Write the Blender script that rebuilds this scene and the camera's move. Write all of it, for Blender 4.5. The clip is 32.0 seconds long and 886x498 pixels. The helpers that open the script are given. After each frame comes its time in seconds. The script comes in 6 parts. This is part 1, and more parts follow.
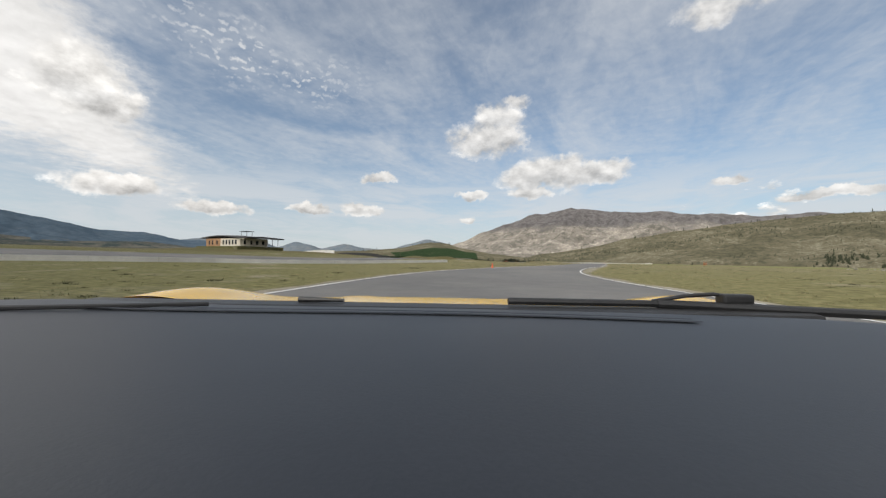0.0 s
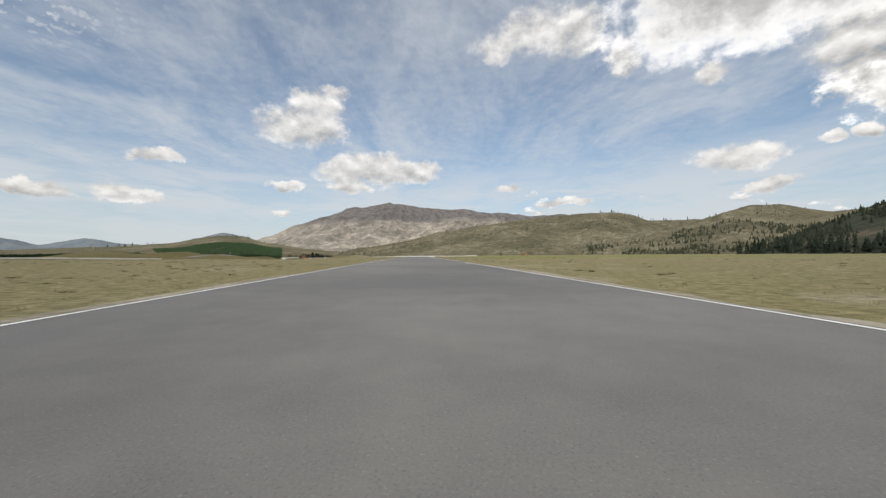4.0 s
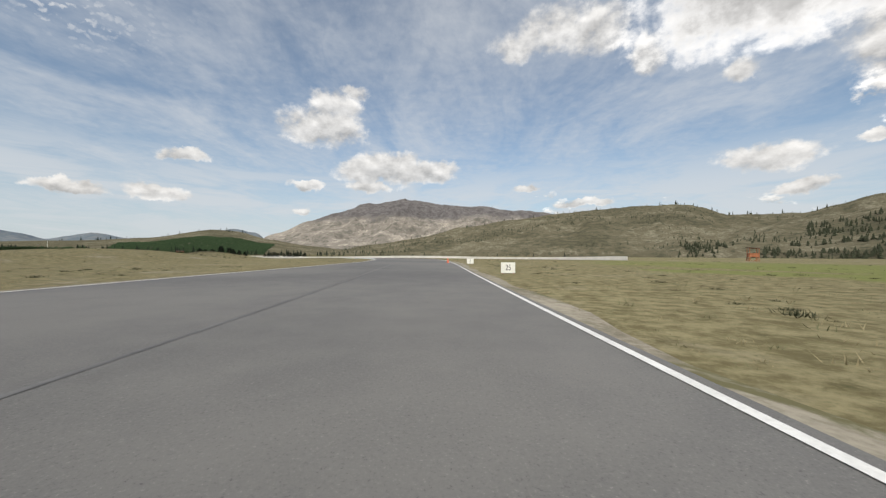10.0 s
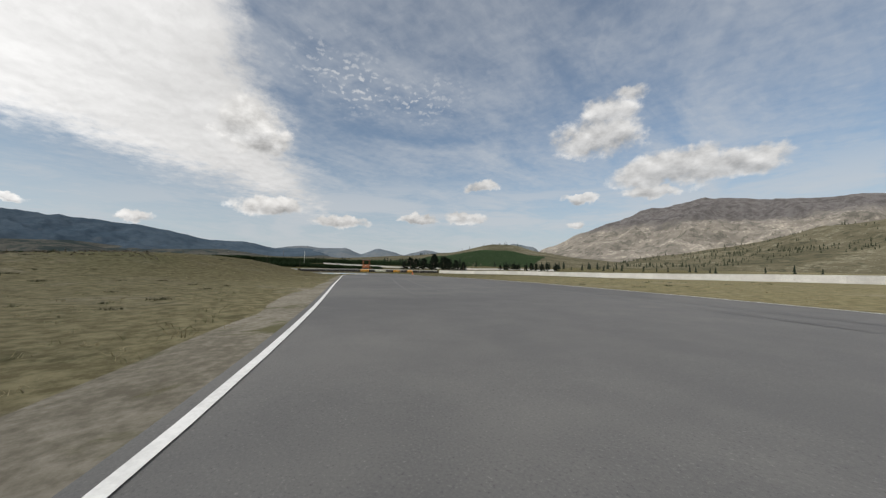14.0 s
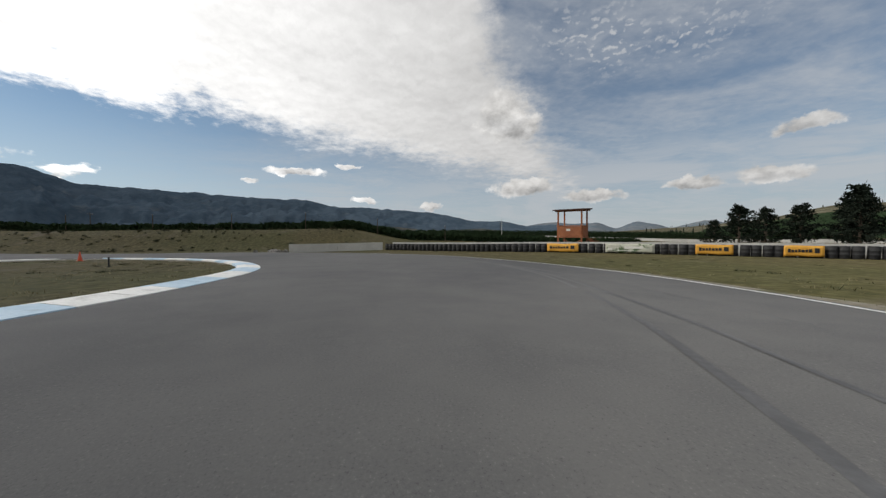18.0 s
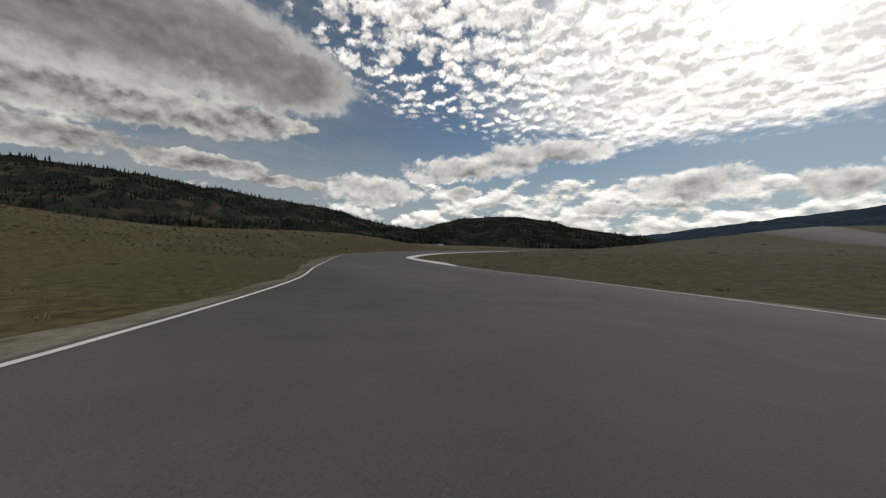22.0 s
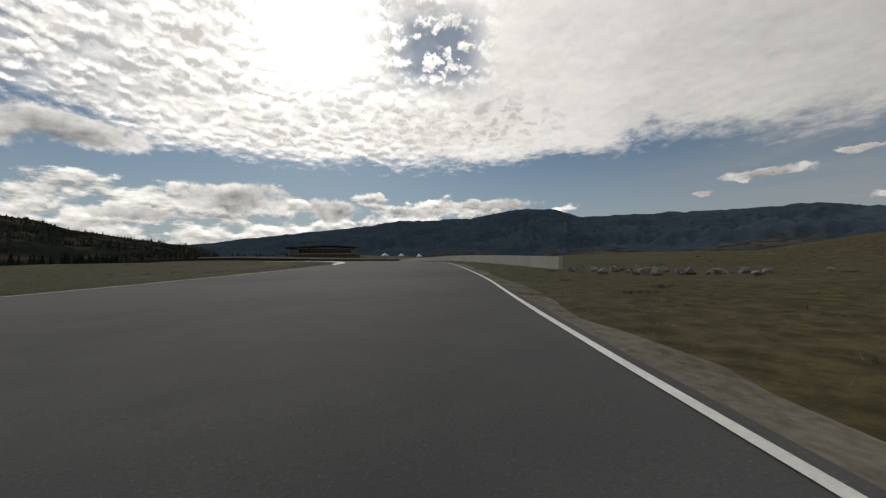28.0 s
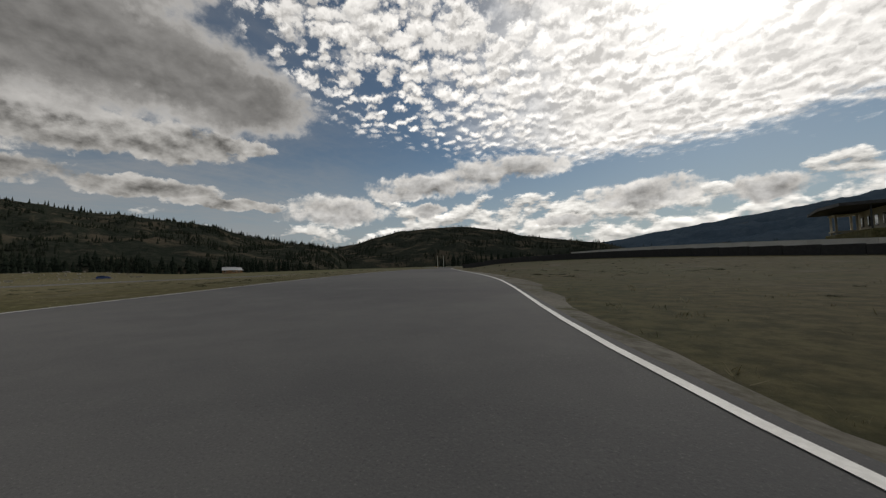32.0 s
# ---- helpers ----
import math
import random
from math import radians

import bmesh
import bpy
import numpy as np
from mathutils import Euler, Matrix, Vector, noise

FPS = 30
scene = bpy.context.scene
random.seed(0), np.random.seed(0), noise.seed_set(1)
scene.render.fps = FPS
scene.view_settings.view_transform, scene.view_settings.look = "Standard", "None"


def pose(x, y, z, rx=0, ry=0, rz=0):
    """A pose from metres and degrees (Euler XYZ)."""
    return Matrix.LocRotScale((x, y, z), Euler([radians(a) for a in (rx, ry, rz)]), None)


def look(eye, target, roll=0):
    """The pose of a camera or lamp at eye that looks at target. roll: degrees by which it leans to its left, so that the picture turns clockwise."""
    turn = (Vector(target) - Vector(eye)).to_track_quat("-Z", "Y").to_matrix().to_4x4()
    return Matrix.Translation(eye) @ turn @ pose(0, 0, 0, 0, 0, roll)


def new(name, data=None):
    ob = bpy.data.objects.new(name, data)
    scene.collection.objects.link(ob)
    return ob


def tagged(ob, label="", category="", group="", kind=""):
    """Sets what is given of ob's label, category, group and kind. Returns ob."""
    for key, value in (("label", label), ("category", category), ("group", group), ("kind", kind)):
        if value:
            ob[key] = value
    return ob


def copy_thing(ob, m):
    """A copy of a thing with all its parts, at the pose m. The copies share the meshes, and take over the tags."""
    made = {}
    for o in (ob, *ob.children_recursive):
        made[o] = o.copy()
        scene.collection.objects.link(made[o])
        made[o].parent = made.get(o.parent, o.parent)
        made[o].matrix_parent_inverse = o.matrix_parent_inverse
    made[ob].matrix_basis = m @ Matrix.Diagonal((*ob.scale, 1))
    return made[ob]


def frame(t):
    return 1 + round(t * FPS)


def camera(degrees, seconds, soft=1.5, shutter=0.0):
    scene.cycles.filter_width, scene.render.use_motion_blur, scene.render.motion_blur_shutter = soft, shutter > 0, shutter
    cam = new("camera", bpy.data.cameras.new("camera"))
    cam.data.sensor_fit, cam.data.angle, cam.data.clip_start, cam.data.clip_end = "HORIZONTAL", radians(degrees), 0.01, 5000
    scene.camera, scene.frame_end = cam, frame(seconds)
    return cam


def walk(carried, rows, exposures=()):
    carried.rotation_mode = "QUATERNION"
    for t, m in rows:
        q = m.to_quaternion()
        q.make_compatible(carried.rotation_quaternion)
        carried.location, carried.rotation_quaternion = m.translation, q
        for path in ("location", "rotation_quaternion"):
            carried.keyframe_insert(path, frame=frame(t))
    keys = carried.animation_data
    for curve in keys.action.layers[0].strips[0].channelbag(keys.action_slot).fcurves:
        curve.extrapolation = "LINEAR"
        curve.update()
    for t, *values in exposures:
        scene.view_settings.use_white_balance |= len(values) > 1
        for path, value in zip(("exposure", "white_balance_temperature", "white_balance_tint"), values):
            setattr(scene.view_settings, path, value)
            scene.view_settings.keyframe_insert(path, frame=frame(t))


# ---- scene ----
# ---------------------------------------------------------------- camera
cam = camera(104, 32.0, soft=1.3)
PATH = [
    (0.0, pose(0.00, 0.00, 1.03, 91.74, -1.02, 27.53)),
    (0.5, pose(-5.64, 11.88, 1.03, 91.54, -0.84, 20.15)),
    (1.0, pose(-9.73, 24.69, 1.03, 91.42, -1.02, 12.13)),
    (1.5, pose(-12.07, 38.44, 1.03, 91.32, -1.54, 4.26)),
    (2.0, pose(-12.60, 53.14, 1.03, 91.20, -0.88, -2.51)),
    (2.5, pose(-12.03, 68.48, 1.03, 91.07, -0.03, -3.54)),
    (3.0, pose(-11.41, 84.33, 1.03, 91.08, 0.50, -2.95)),
    (3.5, pose(-11.00, 100.57, 1.03, 91.05, 0.48, -2.11)),
    (4.5, pose(-10.78, 133.82, 1.03, 90.98, 0.49, -0.99)),
    (5.5, pose(-11.06, 167.86, 1.03, 90.95, 0.59, -0.30)),
    (6.0, pose(-11.35, 185.16, 1.03, 90.97, 0.70, 0.01)),
    (6.5, pose(-11.73, 202.66, 1.03, 90.97, 0.69, 0.22)),
    (7.0, pose(-12.20, 220.40, 1.03, 90.87, 0.73, 0.58)),
    (7.5, pose(-12.78, 238.42, 1.03, 90.96, 0.27, 0.91)),
    (8.0, pose(-13.46, 256.78, 1.03, 91.55, 0.15, 1.05)),
    (8.5, pose(-14.21, 275.60, 1.03, 91.60, 0.13, 1.26)),
    (9.0, pose(-15.06, 295.03, 1.03, 91.74, -0.01, 1.53)),
    (9.5, pose(-16.02, 314.70, 0.99, 91.52, -0.15, 1.73)),
    (10.0, pose(-16.94, 334.18, 0.95, 90.98, -0.38, 1.28)),
    (10.5, pose(-17.64, 352.82, 0.92, 90.57, -0.25, 0.88)),
    (11.0, pose(-18.37, 369.84, 0.90, 90.40, 0.01, 2.42)),
    (11.5, pose(-19.94, 385.33, 0.90, 91.15, 0.89, 8.14)),
    (12.0, pose(-23.17, 399.31, 0.91, 91.76, 0.71, 16.90)),
    (12.5, pose(-28.19, 411.72, 0.91, 91.55, 0.93, 25.76)),
    (13.0, pose(-34.65, 422.73, 0.89, 91.96, -0.01, 33.52)),
    (13.5, pose(-42.34, 432.65, 0.83, 92.79, -0.61, 40.09)),
    (14.0, pose(-51.19, 442.00, 0.74, 92.65, -0.95, 44.53)),
    (14.5, pose(-60.83, 450.91, 0.61, 92.32, -1.25, 47.78)),
    (15.5, pose(-81.31, 467.77, 0.22, 90.72, -2.19, 50.23)),
    (16.5, pose(-100.24, 482.63, -0.25, 89.11, -2.27, 51.92)),
    (17.0, pose(-108.44, 488.71, -0.48, 88.77, -1.49, 54.17)),
    (17.5, pose(-116.47, 493.10, -0.69, 88.96, -0.32, 68.98)),
    (18.0, pose(-124.71, 495.02, -0.87, 88.47, 0.16, 84.46)),
    (18.5, pose(-133.02, 494.55, -1.03, 88.48, 0.11, 101.29)),
    (19.0, pose(-141.36, 491.61, -1.16, 88.45, -0.30, 116.70)),
    (19.5, pose(-148.71, 486.26, -1.24, 88.15, -0.64, 135.18)),
    (20.0, pose(-154.05, 478.98, -1.30, 88.14, -1.08, 151.74)),
    (20.5, pose(-157.06, 470.17, -1.39, 87.93, -1.38, 170.02)),
    (21.0, pose(-157.21, 460.09, -1.51, 88.61, -1.36, -172.54)),
    (21.5, pose(-154.16, 449.76, -1.68, 89.39, -1.80, -155.59)),
    (22.0, pose(-148.19, 440.03, -1.86, 89.98, -1.51, -142.78)),
    (22.5, pose(-139.93, 431.70, -2.05, 89.70, -0.06, -129.42)),
    (23.0, pose(-130.49, 424.75, -2.19, 90.16, -0.97, -126.74)),
    (23.5, pose(-121.37, 417.92, -2.26, 90.43, -2.02, -130.68)),
    (24.0, pose(-113.66, 410.55, -2.28, 90.68, -2.27, -140.71)),
    (24.5, pose(-107.52, 401.97, -2.21, 91.09, -2.02, -151.61)),
    (25.0, pose(-102.90, 391.83, -2.05, 91.45, -1.70, -162.73)),
    (25.5, pose(-100.04, 379.70, -1.81, 91.81, -1.46, -173.93)),
    (26.0, pose(-99.48, 365.05, -1.48, 92.40, -1.46, 175.16)),
    (26.5, pose(-101.90, 349.30, -1.09, 93.09, -1.72, 164.13)),
    (27.1, pose(-108.24, 331.09, -0.60, 93.07, -1.03, 154.96)),
    (27.8, pose(-118.25, 311.12, -0.10, 92.27, 0.61, 150.40)),
    (28.5, pose(-128.44, 291.52, 0.36, 91.87, 1.47, 154.30)),
    (29.0, pose(-134.18, 276.56, 0.68, 92.21, 1.17, 162.81)),
    (29.5, pose(-137.57, 260.59, 1.01, 91.84, -0.14, 171.97)),
    (30.0, pose(-138.32, 243.89, 1.30, 92.35, -0.63, -178.53)),
    (30.5, pose(-136.30, 226.95, 1.51, 92.81, -0.72, -169.42)),
    (31.0, pose(-131.70, 210.25, 1.64, 93.20, 0.30, -161.48)),
    (31.5, pose(-124.91, 194.12, 1.72, 92.98, 1.52, -154.51)),
    (32.0, pose(-116.24, 178.81, 1.77, 92.71, 1.60, -147.96)),
]
LIGHT_METER = [(0.0, -0.15, 6500, 10), (12.0, -0.15, 6500, 10), (14.0, -0.4, 6420, 10), (16.5, -0.45, 6380, 10), (18.0, -0.6, 6420, 10), (19.0, -0.9, 6580, 10),
               (20.5, -1.2, 6650, 10), (22.0, -1.25, 6670, 10), (23.0, -1.12, 6660, 10), (24.0, -1.2, 6680, 10), (25.0, -1.35, 6680, 10), (28.0, -1.35, 6700, 10), (32.0, -1.4, 6700, 10)]   # seconds, stops, kelvin, tint
walk(cam, PATH, LIGHT_METER)

# ---------------------------------------------------------------- sky, sun
SUN_AZ, SUN_EL = 171.0, 33.0      # degrees; azimuth counted from +y towards -x


def toward(az, el):
    a, e = radians(az), radians(el)
    return Vector((-math.sin(a) * math.cos(e), math.cos(a) * math.cos(e), math.sin(e)))


class Nodes:
    """Short hand for building a node tree."""

    def __init__(self, tree):
        self.tree = tree
        tree.nodes.clear()

    def add(self, kind, inputs=(), **settings):
        node = self.tree.nodes.new(kind)
        for key, value in settings.items():
            setattr(node, key, value)
        for key, value in dict(inputs).items():
            if isinstance(value, bpy.types.NodeSocket):
                self.tree.links.new(value, node.inputs[key])
            else:
                node.inputs[key].default_value = value
        return node

    def math(self, op, a, b=0.0, c=0.0, clamp=False):
        return self.add("ShaderNodeMath", {0: a, 1: b, 2: c}, operation=op, use_clamp=clamp).outputs[0]

    def vmath(self, op, a, b=(0, 0, 0), out=0):
        return self.add("ShaderNodeVectorMath", {0: a, 1: b}, operation=op).outputs[out]

    def step(self, x, lo, hi, a=0.0, b=1.0):
        return self.add("ShaderNodeMapRange", {0: x, 1: lo, 2: hi, 3: a, 4: b}, interpolation_type="SMOOTHSTEP").outputs[0]

    def noise(self, vec, scale, detail=4, rough=0.55, warp=0.0):
        return self.add("ShaderNodeTexNoise", {"Vector": vec, "Scale": scale, "Detail": detail, "Roughness": rough, "Distortion": warp}).outputs[0]

    def mix(self, fac, a, b):
        return self.add("ShaderNodeMix", {0: fac, 6: a, 7: b}, data_type="RGBA").outputs[2]


# cumulus: azimuth, elevation, half width, half height, in degrees
CUMULUS_NORTH = [(20.8, 19.2, 6.6, 3.3), (18.6, 22.6, 3.8, 2.2), (16.0, 24.4, 2.6, 1.0), (14.5, 13.2, 4.6, 2.3), (10.0, 13.9, 6.2, 2.8), (4.6, 13.6, 5.6, 2.1), (22.6, 10.6, 2.6, 0.8), (13.2, 10.7, 4.0, 1.0),
                 (38.6, 12.9, 3.2, 1.0), (40.8, 7.9, 3.4, 1.1), (48.6, 7.4, 3.6, 0.8), (23.7, 6.8, 1.5, 0.6), (-16.5, 32.4, 6.4, 3.0), (-10.5, 31.2, 4.4, 2.2), (-23.0, 31.0, 4.2, 3.4),
                 (-29.6, 27.0, 2.6, 3.4), (-52.5, 22.5, 5.0, 5.0), (-53.5, 18.4, 4.0, 3.0), (-41.6, 12.2, 5.4, 2.0), (-45.0, 8.3, 2.8, 0.9), (-50.0, 12.4, 1.0, 0.8), (-52.5, 12.4, 1.2, 0.9),
                 (-20.4, 8.1, 4.6, 0.7), (-12.2, 10.6, 2.4, 0.7), (-39.5, 22.5, 2.0, 1.4), (74.5, 19.4, 4.6, 3.8), (72.0, 17.6, 3.2, 2.4), (-84.0, 20.0, 10.0, 6.0)]
CUMULUS_SOUTH = [(71.5, 8.2, 5.0, 1.5), (61.0, 6.6, 4.6, 1.0), (86.5, 5.5, 2.2, 0.7), (107.4, 10.4, 4.0, 0.7), (100.0, 11.5, 1.9, 0.4), (113.4, 8.5, 1.6, 0.5), (97.4, 6.2, 2.3, 0.5),
                 (206.0, 14.8, 7.8, 2.5), (213.5, 13.0, 10.0, 2.0), (197.5, 15.4, 6.4, 2.0), (219.0, 11.8, 5.0, 1.2), (214.0, 9.0, 3.0, 0.9), (229.0, 9.0, 8.0, 2.5), (168.5, 8.4, 4.6, 1.6), (192.0, 6.2, 5.5, 1.0), (143.0, 9.2, 9.0, 0.9), (155.0, 8.4, 7.5, 0.8), (181.5, 9.6, 7.5, 2.3)]
# broad dark-bellied cloud in the south-east, with the puffs along its lower edge
CUMULUS_GREY = [(272.0, 27.0, 26.0, 10.0), (256.0, 26.0, 17.0, 6.6), (243.5, 23.4, 11.0, 5.2), (300.0, 33.0, 26.0, 10.0), (262.0, 36.0, 14.0, 7.0)]
CUMULUS_PUFFS = [(262.0, 17.0, 13.0, 2.6), (250.0, 16.4, 7.0, 2.2), (243.0, 17.4, 4.5, 1.2), (276.0, 16.0, 12.0, 3.0), (270.0, 11.4, 11.0, 1.5), (253.0, 10.8, 7.0, 1.2), (285.0, 11.5, 9.0, 2.0), (244.0, 9.4, 6.0, 0.8), (296.0, 17.0, 12.0, 3.5)]
# lower edge of the high sheet: azimuth, elevation
SHEET_EDGE = [(66, 6.5), (75, 8.8), (86, 11.2), (98, 13.0), (112, 15.4), (119, 16.8), (125, 16.0), (136, 16.0), (150, 15.4), (165, 15.0), (182, 15.0), (196, 16.0), (205, 17.2), (214, 19.6), (226, 22.6), (234, 26.0), (242, 32.0), (252, 42.0)]


def build_sky():
    world = bpy.data.worlds.new("sky")
    scene.world = world
    world.use_nodes = True
    n = Nodes(world.node_tree)
    d = n.add("ShaderNodeTexCoord").outputs["Generated"]
    sky = n.add("ShaderNodeTexSky", sky_type="NISHITA", sun_disc=False, sun_elevation=radians(SUN_EL), sun_rotation=radians(-SUN_AZ),
                altitude=350, air_density=1.0, dust_density=0.4, ozone_density=1.6).outputs[0]
    x, y, z = n.add("ShaderNodeSeparateXYZ", {0: d}).outputs
    low = n.math("ADD", n.math("MAXIMUM", z, 0.0), 0.10)
    flat = n.add("ShaderNodeCombineXYZ", {0: n.math("DIVIDE", x, low), 1: n.math("DIVIDE", y, low), 2: 0.0}).outputs[0]
    az = n.math("MULTIPLY", n.math("ARCTAN2", n.math("MULTIPLY", x, -1.0), y), 57.2958)
    az = n.math("WRAP", az, 360.0, 0.0)
    el = n.math("MULTIPLY", n.math("ARCSINE", z), 57.2958)
    glare = n.math("MAXIMUM", n.vmath("DOT_PRODUCT", d, toward(SUN_AZ, SUN_EL), 1), 0.0)
    halo = n.math("POWER", glare, 9.0)
    core = n.math("POWER", glare, 150.0)
    off_south = n.math("ABSOLUTE", n.math("SUBTRACT", az, 180.0))

    def vector(c):
        rgb = n.add("ShaderNodeSeparateColor", {0: c}).outputs
        return n.add("ShaderNodeCombineXYZ", {0: rgb[0], 1: rgb[1], 2: rgb[2]}).outputs[0]

    def mix(fac, a, b):
        return n.add("ShaderNodeMix", {0: fac, 4: a[:3] if isinstance(a, tuple) else a, 5: b[:3] if isinstance(b, tuple) else b}, data_type="VECTOR").outputs[1]

    def scaled(v, amount):
        s = n.vmath("SCALE", v)
        if isinstance(amount, float):
            s.node.inputs[3].default_value = amount
        else:
            n.tree.links.new(amount, s.node.inputs[3])
        return s

    def jitter(scale, amount, detail=6.0, rough=0.6):
        c = n.add("ShaderNodeTexNoise", {"Vector": d, "Scale": scale, "Detail": detail, "Roughness": rough}).outputs[1]
        return scaled(n.vmath("SUBTRACT", vector(c), (0.5, 0.5, 0.5)), amount)

    def centred(v, amount):
        return n.math("MULTIPLY", n.math("SUBTRACT", v, 0.5), amount)

    dw = n.vmath("ADD", d, n.vmath("ADD", jitter(9.0, 0.055), jitter(40.0, 0.022)))

    def blob(az0, el0, w, h):
        c = toward(az0, el0)
        side = toward(az0 + 90, 0)
        upv = side.cross(c)
        if upv.z < 0:
            upv = -upv
        rel = n.vmath("SUBTRACT", dw, c)
        a = n.vmath("DOT_PRODUCT", rel, side / math.tan(radians(w)), 1)
        b = n.vmath("DOT_PRODUCT", rel, upv / math.tan(radians(h)), 1)
        r = n.math("MULTIPLY_ADD", a, a, n.math("MULTIPLY", b, b))
        return n.math("SUBTRACT", 1.0, r), b

    def heap(blobs):
        body, under = None, None
        for cloud in blobs:
            q, b = blob(*cloud)
            shade = n.math("MULTIPLY", n.step(q, 0.0, 0.7), n.step(b, 0.25, -0.55))
            body = q if body is None else n.math("SMOOTH_MAX", body, q, 0.25)
            under = shade if under is None else n.math("MAXIMUM", under, shade)
        return n.math("MAXIMUM", body, -2.0), under

    # billows: the same fractal twice, the second a little nearer to the light, so that their difference shades the lumps
    stretch = n.vmath("MULTIPLY", d, (1.0, 1.0, 1.5))
    puff = n.noise(stretch, 15.0, 8, 0.565)
    puff_up = n.noise(n.vmath("ADD", stretch, (0.0, 0.0, 0.030)), 15.0, 8, 0.565)
    billow = n.math("SUBTRACT", puff, puff_up)
    fray = n.noise(d, 60.0, 5, 0.6)

    # ---- clear sky, haze, thin cirrus
    blue = n.vmath("MULTIPLY", scaled(vector(sky), 0.113), (0.885, 1.015, 1.035))
    haze = n.step(z, 0.34, -0.02, 0.0, 0.80)
    blue = mix(haze, blue, mix(n.step(off_south, 130.0, 40.0), (0.56, 0.635, 0.70, 1), (0.80, 0.92, 1.02, 1)))
    streak = n.noise(n.vmath("MULTIPLY", flat, (1.7, 0.9, 1.0)), 1.0, 9, 0.60, 0.9)
    fibre = n.noise(n.vmath("MULTIPLY", n.vmath("ADD", flat, scaled(jitter(3.0, 0.6), 1.0)), (3.4, 0.8, 1.0)), 3.2, 7, 0.62, 0.5)
    ripple = n.noise(flat, 15.0, 4, 0.55, 0.3)
    cover = n.noise(n.vmath("ADD", flat, (3.1, 1.7, 0.0)), 0.55, 3, 0.5)
    thin = n.math("ADD", streak, n.math("ADD", centred(ripple, 0.26), n.math("ADD", centred(cover, 0.55), centred(fibre, 0.22))))
    cirrus = n.math("MULTIPLY", n.step(thin, 0.22, 0.86, 0.16, 0.74), n.step(glare, 0.80, 0.30, 0.12, 1.0))
    veil = n.math("MULTIPLY", n.step(n.math("ABSOLUTE", n.math("SUBTRACT", el, 7.0)), 13.0, 1.0, 0.0, 0.74), n.step(n.noise(n.vmath("MULTIPLY", d, (1.0, 1.0, 6.0)), 3.2, 6, 0.6, 0.4), 0.34, 0.60))
    cirrus = n.math("MAXIMUM", cirrus, n.math("MULTIPLY", veil, n.step(off_south, 60.0, 110.0)))
    colour = mix(cirrus, blue, (0.74, 0.765, 0.79, 1))
    # patches of tiny ripple cloud in the north-west
    grains = n.add("ShaderNodeTexVoronoi", {"Vector": n.vmath("ADD", flat, scaled(jitter(30.0, 0.12), 1.0)), "Scale": 24.0, "Smoothness": 0.5}, feature="SMOOTH_F1").outputs[0]
    patch = n.math("MULTIPLY", n.step(n.math("ABSOLUTE", n.math("SUBTRACT", az, 55.0)), 22.0, 6.0), n.step(n.math("ABSOLUTE", n.math("SUBTRACT", el, 29.0)), 9.0, 2.0))
    patch = n.math("MULTIPLY", patch, n.step(rag_source(n, flat), 0.42, 0.60))
    colour = mix(n.math("MULTIPLY", patch, n.step(grains, 0.44, 0.16, 0.0, 0.75)), colour, (0.84, 0.85, 0.86, 1))

    # ---- high sheet over the west and south
    rag = n.noise(flat, 1.7, 8, 0.62)
    fleck = n.noise(flat, 11.0, 7, 0.62)
    edge = SHEET_EDGE[0][1]
    for (a0, e0), (a1, e1) in zip(SHEET_EDGE[:-1], SHEET_EDGE[1:]):
        edge = n.math("ADD", n.add("ShaderNodeMapRange", {0: az, 1: float(a0), 2: float(a1), 3: 0.0, 4: e1 - e0}).outputs[0], edge)
    inside = n.math("SUBTRACT", el, edge)
    inside = n.math("MINIMUM", inside, n.math("MULTIPLY", n.math("SUBTRACT", az, n.math("MULTIPLY_ADD", el, 0.55, 57.0)), 0.7))
    inside = n.math("ADD", inside, n.math("ADD", centred(rag, 8.0), n.math("ADD", centred(fleck, 6.0), centred(fray, 1.5))))
    west = n.step(az, 128.0, 100.0)      # fibrous and soft-edged there, heaped cells further south

    def cells(shift):
        p = n.vmath("ADD", scaled(flat, shift), n.vmath("MULTIPLY", n.vmath("ADD", jitter(22.0, 0.16, 5.0), jitter(60.0, 0.08, 4.0)), (1.0, 1.0, 0.0)))
        v = n.add("ShaderNodeTexVoronoi", {"Vector": p, "Scale": 15.0, "Smoothness": 0.35}, feature="SMOOTH_F1").outputs[0]
        return v

    cell, cell_up = cells(1.0), cells(0.972)
    lump = n.math("SUBTRACT", cell_up, cell)
    soft_cell = n.math("ADD", cell, centred(fleck, -0.55))
    crowd = n.math("ADD", n.step(inside, 0.0, 12.0, 0.44, 0.72), centred(rag, 0.50))
    open_sky = n.step(az, 186.0, 218.0)
    solid = n.step(n.math("MULTIPLY_ADD", west, -0.3, inside), -0.8, n.math("MULTIPLY_ADD", west, 1.8, 2.4))
    broken = n.math("MULTIPLY", n.step(n.math("SUBTRACT", crowd, soft_cell), -0.13, 0.26), n.step(inside, -2.0, 1.5))
    hole = n.math("MULTIPLY", n.step(n.math("ABSOLUTE", n.math("SUBTRACT", az, 151.0)), 11.0, 3.0), n.step(n.math("ABSOLUTE", n.math("SUBTRACT", el, 32.0)), 7.0, 2.0))
    hole = n.math("MAXIMUM", hole, n.step(rag, 0.60, 0.72))
    gaps = n.math("MULTIPLY", n.math("MULTIPLY", hole, n.step(inside, 3.0, 9.0)), n.step(soft_cell, 0.26, 0.50, 0.0, 0.85))
